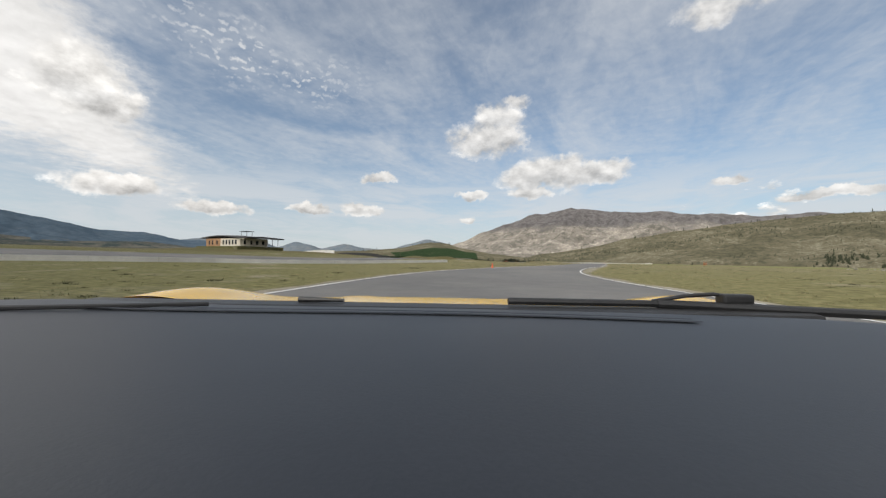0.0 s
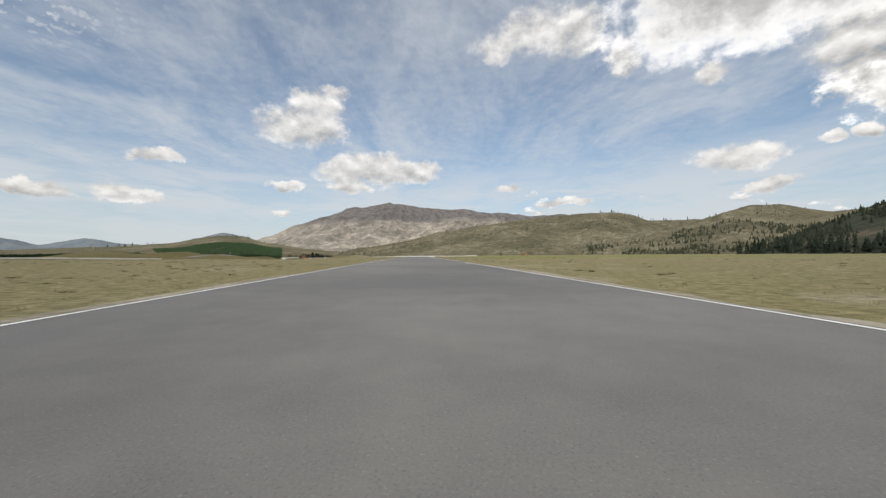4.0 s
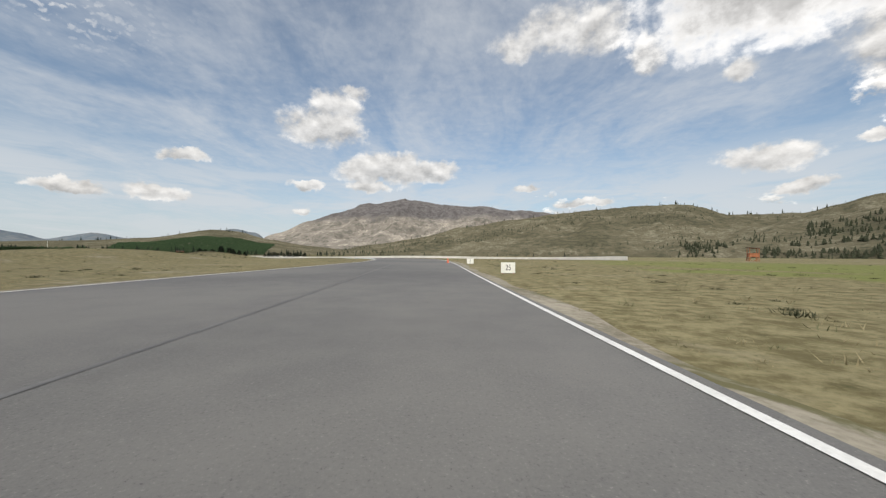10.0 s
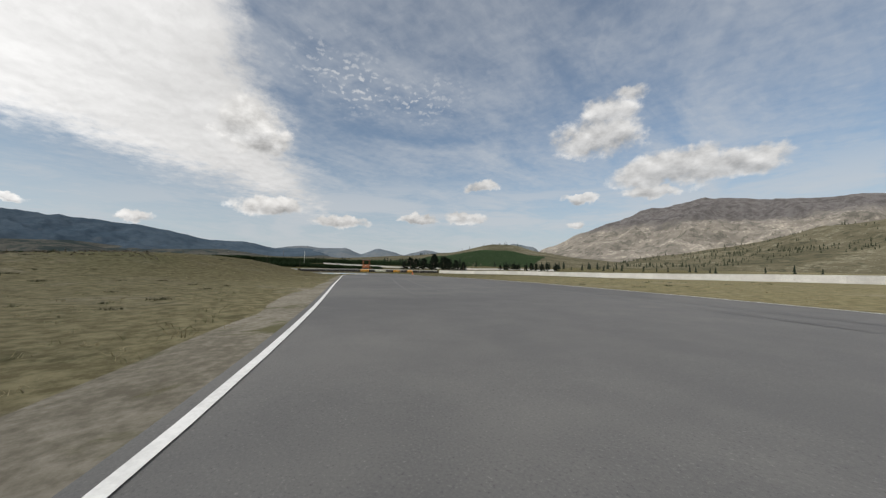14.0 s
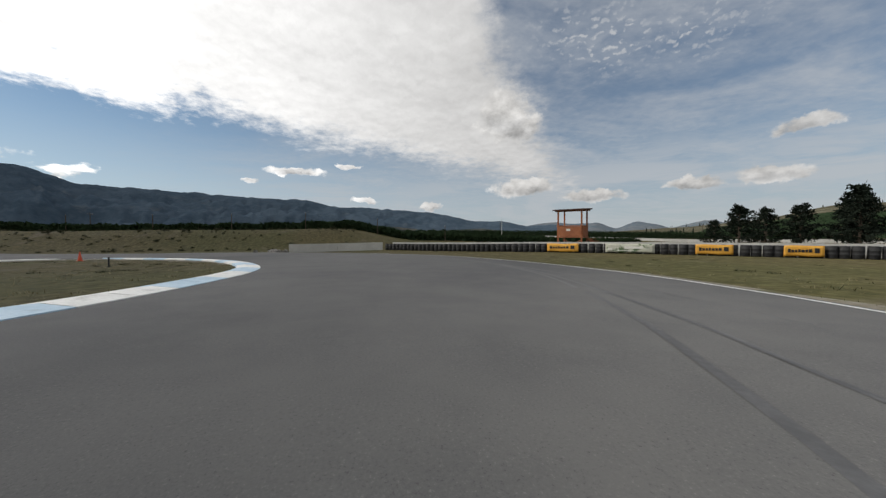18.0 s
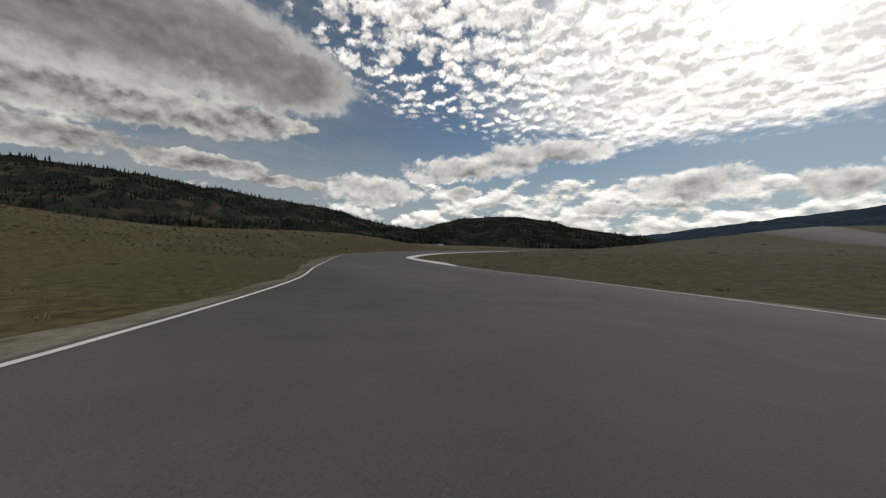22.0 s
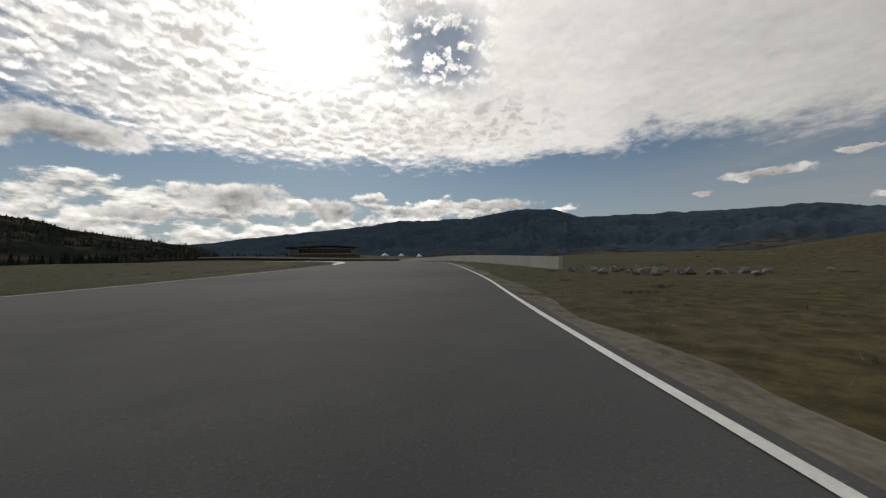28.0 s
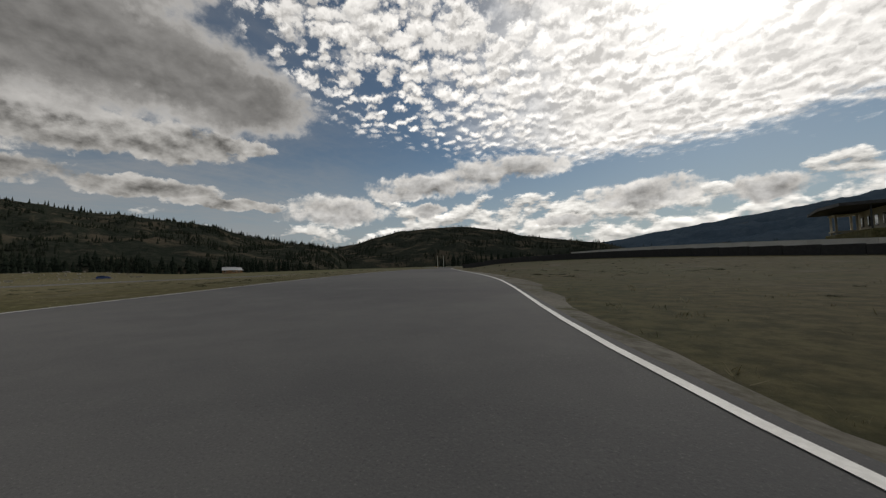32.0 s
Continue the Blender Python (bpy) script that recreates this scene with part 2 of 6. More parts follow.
    gaps = n.math("MULTIPLY", gaps, n.math("SUBTRACT", 1.0, west))
    solid = n.math("MULTIPLY", solid, n.math("SUBTRACT", 1.0, gaps))
    sheet = n.math("MULTIPLY_ADD", n.math("SUBTRACT", broken, solid), open_sky, solid)
    sheet = n.math("MULTIPLY", sheet, n.step(off_south, 118.0, 104.0, 0.86, 1.0))
    band = n.math("MULTIPLY", n.step(n.math("ABSOLUTE", n.math("SUBTRACT", inside, 6.0)), 5.5, 0.5), n.math("MULTIPLY", n.step(az, 196.0, 176.0), n.step(az, 120.0, 145.0)))
    tone = n.math("ADD", n.math("MULTIPLY", lump, n.step(az, 135.0, 170.0, 0.08, 0.85)), n.math("ADD", centred(rag, 0.55), 0.92))
    tone = n.math("ADD", tone, n.math("MULTIPLY", centred(fleck, -1.0), n.step(az, 110.0, 160.0, 0.16, 0.34)))
    tone = n.math("MULTIPLY_ADD", n.math("MULTIPLY", band, n.step(n.math("ADD", cell, centred(rag, 0.7)), 0.62, 0.22)), -0.36, tone)
    lit = n.math("MULTIPLY", n.math("MAXIMUM", tone, 0.60), n.math("MULTIPLY_ADD", halo, 0.75, n.step(off_south, 112.0, 35.0, 0.98, 2.0)))
    lit = n.math("MULTIPLY_ADD", core, 2.2, lit)
    colour = mix(sheet, colour, scaled((1.0, 0.985, 0.962), lit))

    # ---- bands of low heaped cloud along the southern horizon
    wide = n.vmath("MULTIPLY", d, (1.0, 1.0, 2.3))
    row = n.noise(wide, 10.0, 8, 0.57)
    row_up = n.noise(n.vmath("ADD", wide, (0.0, 0.0, 0.026)), 10.0, 8, 0.57)
    need = n.step(n.math("ABSOLUTE", n.math("SUBTRACT", el, 6.0)), 2.0, 8.0, 0.43, 0.74)
    need = n.math("ADD", need, n.math("ADD", n.step(off_south, 25.0, 75.0, 0.0, 0.16), n.step(az, 152.0, 120.0, 0.0, 0.12)))
    rows = n.step(n.math("SUBTRACT", n.math("ADD", row, centred(fray, 0.09)), need), -0.01, 0.085)
    row_light = n.math("ADD", n.math("MULTIPLY", n.math("SUBTRACT", row, row_up), 4.2), n.math("ADD", centred(puff, 0.45), 0.96))
    row_light = n.math("MULTIPLY", n.math("MAXIMUM", row_light, 0.42), n.step(off_south, 110.0, 30.0, 0.85, 1.95))
    colour = mix(n.math("MULTIPLY", rows, 0.92), colour, scaled((1.0, 0.985, 0.945), row_light))

    # ---- single cumulus, sunlit in the north and lit from behind in the south
    body, under = heap(CUMULUS_NORTH + CUMULUS_SOUTH)
    body = n.math("ADD", body, n.math("ADD", centred(puff, 2.3), centred(fray, 0.8)))
    cumulus = n.math("MULTIPLY", n.step(body, -0.15, n.step(el, 12.0, 30.0, 0.62, 0.95)), n.step(off_south, 120.0, 150.0, 1.0, 0.90))
    back = n.step(off_south, 120.0, 55.0)
    dark = n.math("MULTIPLY", n.math("MULTIPLY_ADD", back, 0.20, 0.20), n.math("MAXIMUM", under, n.math("MULTIPLY", back, n.step(body, 0.3, 1.1))))
    bright = n.math("ADD", n.math("SUBTRACT", n.math("MULTIPLY", billow, 1.35), dark), n.math("ADD", centred(puff, 0.30), 1.02))
    bright = n.math("MULTIPLY", n.math("MAXIMUM", bright, 0.25), n.step(off_south, 120.0, 40.0, 0.87, 1.85))
    colour = mix(cumulus, colour, scaled(mix(dark, (1.0, 0.975, 0.935, 1), (0.90, 0.93, 0.97, 1)), bright))

    # ---- the broad grey cloud in the south-east
    body, under = heap(CUMULUS_PUFFS)
    body = n.math("ADD", body, n.math("ADD", n.math("ADD", centred(puff, 3.2), 0.30), centred(fray, 0.9)))
    bright = n.math("ADD", n.math("MULTIPLY", billow, 2.6), n.math("MULTIPLY_ADD", n.step(body, 0.1, 1.2), -0.40, n.math("ADD", centred(puff, 0.5), 1.12)))
    colour = mix(n.step(body, -0.15, 0.45), colour, scaled((1.0, 0.985, 0.955), n.math("MAXIMUM", bright, 0.3)))
    body, under = heap(CUMULUS_GREY)
    body = n.math("ADD", body, n.math("ADD", centred(puff, 1.1), centred(fray, 0.35)))
    belly = n.noise(n.vmath("MULTIPLY", d, (1.0, 1.0, 2.6)), 4.0, 6, 0.55, 0.4)
    bright = n.math("ADD", n.step(body, 0.02, 0.80, 1.35, 0.50), n.math("ADD", centred(belly, 0.55), n.math("MULTIPLY", billow, 0.6)))
    colour = mix(n.step(body, -0.10, 0.40), colour, scaled((1.0, 0.985, 0.965), n.math("MAXIMUM", bright, 0.3)))
    bg = n.add("ShaderNodeBackground", {0: colour, 1: 1.0})
    n.add("ShaderNodeOutputWorld", {0: bg.outputs[0]})


def rag_source(n, flat):
    return n.noise(n.vmath("ADD", flat, (5.0, 2.0, 0.0)), 1.3, 5, 0.6)


build_sky()
sun = new("sun", bpy.data.lights.new("sun", "SUN"))
sun.data.energy, sun.data.angle, sun.data.color = 2.2, radians(2.0), (1.0, 0.93, 0.82)
sun.matrix_world = look(toward(SUN_AZ, SUN_EL) * 300, (0, 0, 0))

# ---------------------------------------------------------------- materials


def surface(name, low, high, scale=1.0, rough=0.9, bump=0.3, grain=12.0, metal=0.0, depth=0.02, spots=None, spec=0.5, random_tint=0.0):
    """Two-tone surface: broad patches at scale, grain times finer, with relief; spots: (colour, scale, from, to)."""
    m = bpy.data.materials.new(name)
    m.use_nodes = True
    n = Nodes(m.node_tree)
    p = n.add("ShaderNodeTexCoord").outputs["Object"]
    broad = n.noise(p, scale, 5, 0.6)
    fine = n.noise(p, scale * grain, 6, 0.65)
    t = n.math("MULTIPLY_ADD", fine, 0.5, n.math("MULTIPLY", broad, 0.5))
    col = n.mix(n.step(t, 0.36, 0.64), (*low, 1), (*high, 1))
    if spots:
        sc, s_scale, lo, hi = spots
        col = n.mix(n.step(n.noise(p, s_scale, 6, 0.65, 0.4), lo, hi), col, (*sc, 1))
    if random_tint:
        r = n.add("ShaderNodeObjectInfo").outputs["Random"]
        col = n.add("ShaderNodeHueSaturation", {"Value": n.math("MULTIPLY_ADD", r, random_tint * 2, 1 - random_tint), "Color": col}).outputs[0]
    b = n.add("ShaderNodeBump", {"Strength": bump, "Distance": depth, "Height": fine})
    s = n.add("ShaderNodeBsdfPrincipled", {"Base Color": col, "Roughness": rough, "Metallic": metal, "Normal": b.outputs[0], "Specular IOR Level": spec, "Diffuse Roughness": 1.0 if rough > 0.84 else 0.0})
    n.add("ShaderNodeOutputMaterial", {0: s.outputs[0]})
    return m



def hillside(name, low, high, scale, grain, scrub, stone, relief=0.8, crown=None):
    """Dry slope: broad patches, scrub dots and pale outcrops; crown: (colour, from height, to height) of the wooded top."""
    m = bpy.data.materials.new(name)
    m.use_nodes = True
    n = Nodes(m.node_tree)
    p = n.add("ShaderNodeTexCoord").outputs["Object"]
    tall = n.vmath("MULTIPLY", p, (1.0, 1.0, 0.45))
    broad = n.noise(p, scale, 6, 0.62, 0.5)
    mid = n.noise(p, scale * 5.0, 6, 0.66, 0.4)
    dots = n.noise(tall, grain, 5, 0.74)
    fine = n.noise(tall, grain * 2.7, 4, 0.7)
    col = n.mix(n.step(n.math("MULTIPLY_ADD", mid, 0.5, n.math("MULTIPLY", broad, 0.5)), 0.38, 0.62), (*low, 1), (*high, 1))
    bare = n.math("MULTIPLY_ADD", n.math("SUBTRACT", mid, 0.5), 0.7, n.math("MULTIPLY_ADD", n.math("SUBTRACT", broad, 0.5), 0.6, fine))
    col = n.mix(n.step(bare, 0.54, 0.74, 0.0, 0.85), col, (*stone, 1))
    bush = n.math("MULTIPLY_ADD", n.math("SUBTRACT", broad, 0.5), -0.35, n.math("MULTIPLY_ADD", n.math("SUBTRACT", fine, 0.5), 0.3, dots))
    col = n.mix(n.step(bush, 0.50, 0.62, 0.0, 0.85), col, (*scrub, 1))
    if crown:
        c_col, z0, z1 = crown
        height = n.math("MULTIPLY_ADD", n.math("SUBTRACT", n.noise(p, scale * 0.9, 6, 0.62), 0.5), (z1 - z0) * 2.0, n.add("ShaderNodeSeparateXYZ", {0: p}).outputs[2])
        wood_col = n.mix(n.step(dots, 0.36, 0.64), (*[v * 0.66 for v in c_col], 1), (*[v * 1.34 for v in c_col], 1))
        col = n.mix(n.step(height, z0, z1, 0.0, 0.92), col, wood_col)
    b = n.add("ShaderNodeBump", {"Strength": relief, "Distance": 0.14 / grain, "Height": n.math("MULTIPLY_ADD", mid, 0.8, dots)})
    s = n.add("ShaderNodeBsdfPrincipled", {"Base Color": col, "Roughness": 0.95, "Normal": b.outputs[0], "Specular IOR Level": 0.0, "Diffuse Roughness": 1.0})
    n.add("ShaderNodeOutputMaterial", {0: s.outputs[0]})
    return m


def asphalt(name, low, high):
    m = bpy.data.materials.new(name)
    m.use_nodes = True
    n = Nodes(m.node_tree)
    p = n.add("ShaderNodeTexCoord").outputs["Object"]
    broad = n.noise(p, 0.06, 6, 0.6, 0.6)
    mid = n.noise(p, 1.1, 5, 0.6)
    stone = n.noise(p, 55.0, 3, 0.7)
    t = n.math("MULTIPLY_ADD", broad, 0.55, n.math("MULTIPLY_ADD", mid, 0.2, n.math("MULTIPLY", stone, 0.25)))
    col = n.mix(n.step(t, 0.38, 0.62), (*low, 1), (*high, 1))
    col = n.mix(n.step(stone, 0.60, 0.78, 0.0, 0.6), col, (0.24, 0.235, 0.225, 1))
    col = n.mix(n.step(stone, 0.40, 0.24, 0.0, 0.6), col, (0.045, 0.045, 0.047, 1))
    b = n.add("ShaderNodeBump", {"Strength": 0.5, "Distance": 0.006, "Height": stone})
    s = n.add("ShaderNodeBsdfPrincipled", {"Base Color": col, "Roughness": 0.88, "Normal": b.outputs[0], "Specular IOR Level": 0.2, "Diffuse Roughness": 0.8})
    n.add("ShaderNodeOutputMaterial", {0: s.outputs[0]})
    return m


ASPHALT = asphalt("asphalt", (0.094, 0.094, 0.096), (0.144, 0.142, 0.138))
CONCRETE = surface("pale_concrete", (0.52, 0.51, 0.48), (0.66, 0.65, 0.61), 0.5, 0.85, 0.25, 14, spots=((0.40, 0.39, 0.36), 0.9, 0.62, 0.85), random_tint=0.06)
WHITE_PAINT = surface("white_paint", (0.62, 0.62, 0.60), (0.78, 0.78, 0.76), 2.0, 0.7, 0.15, 10)
KERB_WHITE = surface("kerb_white", (0.60, 0.60, 0.58), (0.76, 0.76, 0.74), 1.4, 0.7, 0.2, 12, spots=((0.22, 0.22, 0.22), 1.1, 0.6, 0.8))
KERB_BLUE = surface("kerb_blue", (0.34, 0.47, 0.58), (0.46, 0.58, 0.68), 1.4, 0.7, 0.2, 12, spots=((0.2, 0.22, 0.24), 1.1, 0.6, 0.8))
DRY_HILL = hillside("dry_hill", (0.092, 0.085, 0.057), (0.134, 0.122, 0.084), 0.008, 0.085, (0.062, 0.062, 0.042), (0.215, 0.20, 0.15), 0.38)
ROCK_HILL = hillside("rocky_mountain", (0.175, 0.160, 0.140), (0.27, 0.245, 0.212), 0.004, 0.022, (0.115, 0.110, 0.094), (0.44, 0.40, 0.34), 0.45, crown=((0.116, 0.109, 0.110), 235.0, 345.0))
FOREST_HILL = surface("wooded_hill", (0.024, 0.030, 0.024), (0.052, 0.056, 0.042), 0.012, 0.95, 0.9, 10, depth=3.0, spec=0.0, spots=((0.105, 0.090, 0.066), 0.016, 0.49, 0.62))
# lightened, bluish base colour: distance haze painted onto the wooded slopes
HAZE_BLUE_HILL = surface("wooded_mountain_painted_haze", (0.060, 0.088, 0.118), (0.090, 0.120, 0.152), 0.003, 0.95, 0.35, 8, depth=8.0, spec=0.0, spots=((0.145, 0.155, 0.16), 0.005, 0.58, 0.80))
FOOTHILL = surface("pale_foothill", (0.060, 0.066, 0.062), (0.150, 0.142, 0.120), 0.008, 0.95, 0.8, 9, depth=4.0, spec=0.0, spots=((0.045, 0.060, 0.060), 0.010, 0.46, 0.60))
# the haze over these hills is put into this pale blue-grey base
FAR_HAZE_HILL = surface("far_hill_painted_haze", (0.115, 0.145, 0.175), (0.19, 0.205, 0.215), 0.004, 0.95, 0.6, 8, depth=6.0, spec=0.0)
BLACK_RUBBER = surface("black_rubber", (0.012, 0.012, 0.013), (0.03, 0.03, 0.03), 3.0, 0.75, 0.3, 8)

# ---------------------------------------------------------------- road line and ground height
# x, y, height, half width
STRAIGHT = [(0.9, 0.5, 0.0, 6.5), (-7.8, 25.1, 0.0, 6.0), (-10.0, 53.0, 0.0, 5.4), (-9.6, 84.2, 0.0, 5.4), (-10.9, 117.1, 0.0, 5.9), (-14.5, 185.2, 0.0, 6.9), (-17.6, 256.7, 0.0, 6.8), (-21.2, 334.1, -0.08, 6.4), (-22.5, 369.7, -0.13, 6.4)]
FIRST_TURN = [(-23.2, 384.9, -0.13, 6.3), (-24.8, 398.8, -0.12, 6.5), (-27.1, 412.2, -0.12, 6.9), (-31.6, 424.8, -0.14, 6.7), (-38.4, 436.0, -0.2, 6.7), (-47.2, 445.9, -0.29, 6.8), (-70.1, 460.6, -0.6, 7.5), (-93.1, 473.1, -1.04, 6.6)]
HAIRPIN = [(-102.5, 479.7, -1.28, 5.7), (-110.4, 486.0, -1.51, 5.0), (-117.3, 490.9, -1.72, 5.0), (-124.8, 494.6, -1.9, 5.7), (-133.3, 496.0, -2.06, 6.5), (-142.9, 494.6, -2.19, 6.8), (-152.1, 489.6, -2.26, 7.2), (-158.5, 481.4, -2.33, 6.9), (-162.2, 471.1, -2.41, 6.7), (-162.1, 459.5, -2.54, 6.7), (-157.9, 448.1, -2.71, 6.6), (-150.4, 438.3, -2.89, 6.2)]
CLIMB = [(-141.3, 430.1, -3.08, 5.6), (-131.5, 423.4, -3.22, 5.1), (-114.2, 410.1, -3.31, 4.7), (-106.8, 402.4, -3.23, 5.5), (-100.7, 392.5, -3.08, 6.0), (-96.5, 380.1, -2.83, 6.3), (-94.9, 364.7, -2.51, 6.8), (-102.2, 332.0, -1.71, 6.8), (-116.8, 303.1, -1.0, 6.9)]
RETURN = [(-124.7, 289.7, -0.67, 6.7), (-131.9, 275.9, -0.35, 6.7), (-138.7, 260.7, -0.02, 6.8), (-141.8, 243.8, 0.27, 6.8), (-140.8, 226.1, 0.48, 7.0), (-133.9, 209.5, 0.61, 7.3), (-124.1, 194.5, 0.69, 6.9), (-112.4, 181.2, 0.74, 6.5)]


def smooth_line(points, step=2.0):
    """A smooth curve through the points, resampled."""
    pts = np.array(points, float)
    ext = np.vstack([2 * pts[0] - pts[1], pts, 2 * pts[-1] - pts[-2]])
    out = []
    for i in range(1, len(ext) - 2):
        a, b, c, d = ext[i - 1:i + 3]
        k = max(2, int(np.hypot(*(c - b)[:2]) / step))
        for s in np.linspace(0, 1, k, endpoint=False):
            out.append(0.5 * (2 * b + (c - a) * s + (2 * a - 5 * b + 4 * c - d) * s ** 2 + (3 * b - a - 3 * c + d) * s ** 3))
    out.append(pts[-1])
    return np.array(out)


RUN_IN = [(23.0, -40.0, 0.0, 6.5), (12.5, -19.7, 0.0, 6.5)]
RUN_OUT = [(-103.5, 165.0, 1.0, 6.3), (-89.0, 142.5, 1.0, 6.0), (-75.0, 120.0, 0.9, 6.0), (-62.0, 99.0, 0.8, 6.0)]
ROAD = smooth_line(RUN_IN + STRAIGHT + FIRST_TURN + HAIRPIN + CLIMB + RETURN + RUN_OUT)
ROAD_DIR = np.gradient(ROAD[:, :2], axis=0)
ROAD_DIR /= np.linalg.norm(ROAD_DIR, axis=1)[:, None]
ROAD_LEFT = np.stack([-ROAD_DIR[:, 1], ROAD_DIR[:, 0]], 1)
HEIGHTS = ROAD[::3]
ARC_RAW = np.concatenate([[0], np.cumsum(np.hypot(*np.diff(ROAD[:, :2], axis=0).T))])

# mounds: x, y, height, length, width, direction of the long side in degrees
MOUNDS = [(-99, 447, 2.8, 24, 13, 125), (-82, 409, 2.8, 24, 12, 118), (-72, 378, 3.4, 26, 13, 95),
          (-186, 452, 0.5, 14, 6, 95), (-187, 404, 1.7, 24, 12, 88), (112, 150, 3.6, 46, 13, 62), (-184, 425, 0.4, 12, 6, 80),
          (-186, 362, 4.6, 26, 14, 25), (-200, 322, 5.0, 30, 18, 100), (-176, 303, 2.6, 14, 12, 110), (-175, 96, 4.2, 70, 28, 0), (-93, 12, 2.2, 78, 26, 100), (-226, 488, 1.6, 45, 26, 20),
          (-330, 500, 3.0, 170, 60, 95), (-300, 200, 3.5, 160, 60, 80)]


def ground_height(x, y):
    x, y = np.atleast_1d(np.asarray(x, float)), np.atleast_1d(np.asarray(y, float))
    shape = x.shape
    px, py = x.ravel(), y.ravel()
    z = np.empty(len(px))
    bank = np.zeros(len(px))
    for i in range(0, len(px), 4000):
        q = slice(i, i + 4000)
        dd = (px[q, None] - HEIGHTS[None, :, 0]) ** 2 + (py[q, None] - HEIGHTS[None, :, 1]) ** 2
        w = 1 / (dd + 9.0) ** 2
        near = np.sqrt(dd.min(1))
        far = np.clip((near - 250) / 500, 0, 1)
        z[q] = (w * HEIGHTS[None, :, 2]).sum(1) / w.sum(1) * (1 - far)
        bank[q] = np.clip((near - 9.0) / 9.0, 0, 1)
    m = np.zeros(len(px))
    for mx, my, h, a, b, ang in MOUNDS:
        c, s = math.cos(radians(ang)), math.sin(radians(ang))
        u, v = (px - mx) * c + (py - my) * s, -(px - mx) * s + (py - my) * c
        m += h * np.exp(-(u / a) ** 2 - (v / b) ** 2)
    # vineyard plateau on the outside of the hairpin
    rise, along_y = np.clip((-175 - px) / 9, 0, 1), np.clip((py - 340) / 40, 0, 1) * np.clip((497 - py) / 16, 0, 1) * np.clip((px + 290) / 50, 0, 1)
    plateau = rise * rise * (3 - 2 * rise) * along_y * along_y * (3 - 2 * along_y)
    # long ramp that carries the access road up to the paddock
    ramp = np.clip((448 - py) / 82, 0, 1) * np.clip((py - 296) / 40, 0, 1)
    ramp = ramp * 0.6 + ramp * ramp * (3 - 2 * ramp) * 0.4
    side = px - (-168.5 + (443 - np.clip(py, 330, 443)) * 0.155)
    m += 2.7 * plateau + 3.5 * ramp * (1 - 0.75 * plateau) * np.exp(-(side / np.where(side > 0, 26.0, 17.0)) ** 2)
    r = np.hypot(px + 90, py - 300)
    roll = (np.sin(px / 23 + 1) * np.cos(py / 31) + 0.5 * np.sin(px / 9.1 + py / 13.7)) * 0.22
    z += bank * bank * (3 - 2 * bank) * (m + roll) + np.clip((r - 700) / 400, 0, 1) * -3.0
    return z.reshape(shape)


def mesh_object(name, verts, faces, material, parent=None, smooth=False):
    me = bpy.data.meshes.new(name)
    me.from_pydata([tuple(map(float, v)) for v in verts], [], [tuple(map(int, f)) for f in faces])
    me.materials.append(material)
    if smooth:
        me.polygons.foreach_set("use_smooth", [True] * len(me.polygons))
    me.update()
    ob = new(name, me)
    ob.parent = parent
    return ob


def grid_faces(rows, cols):
    i, j = np.meshgrid(np.arange(rows - 1), np.arange(cols - 1), indexing="ij")
    a = (i * cols + j).ravel()
    return np.stack([a, a + 1, a + cols + 1, a + cols], 1)


def axis_lines(lo, hi, fine, reach):
    core = list(np.arange(lo, hi + fine / 2, fine))
    out, step = [], fine
    edge = hi
    while edge < reach:
        step *= 1.16
        edge += step
        out.append(edge)
    back, step, edge = [], fine, lo
    while edge > -reach:
        step *= 1.16
        edge -= step
        back.append(edge)
    return np.array(back[::-1] + core + out)


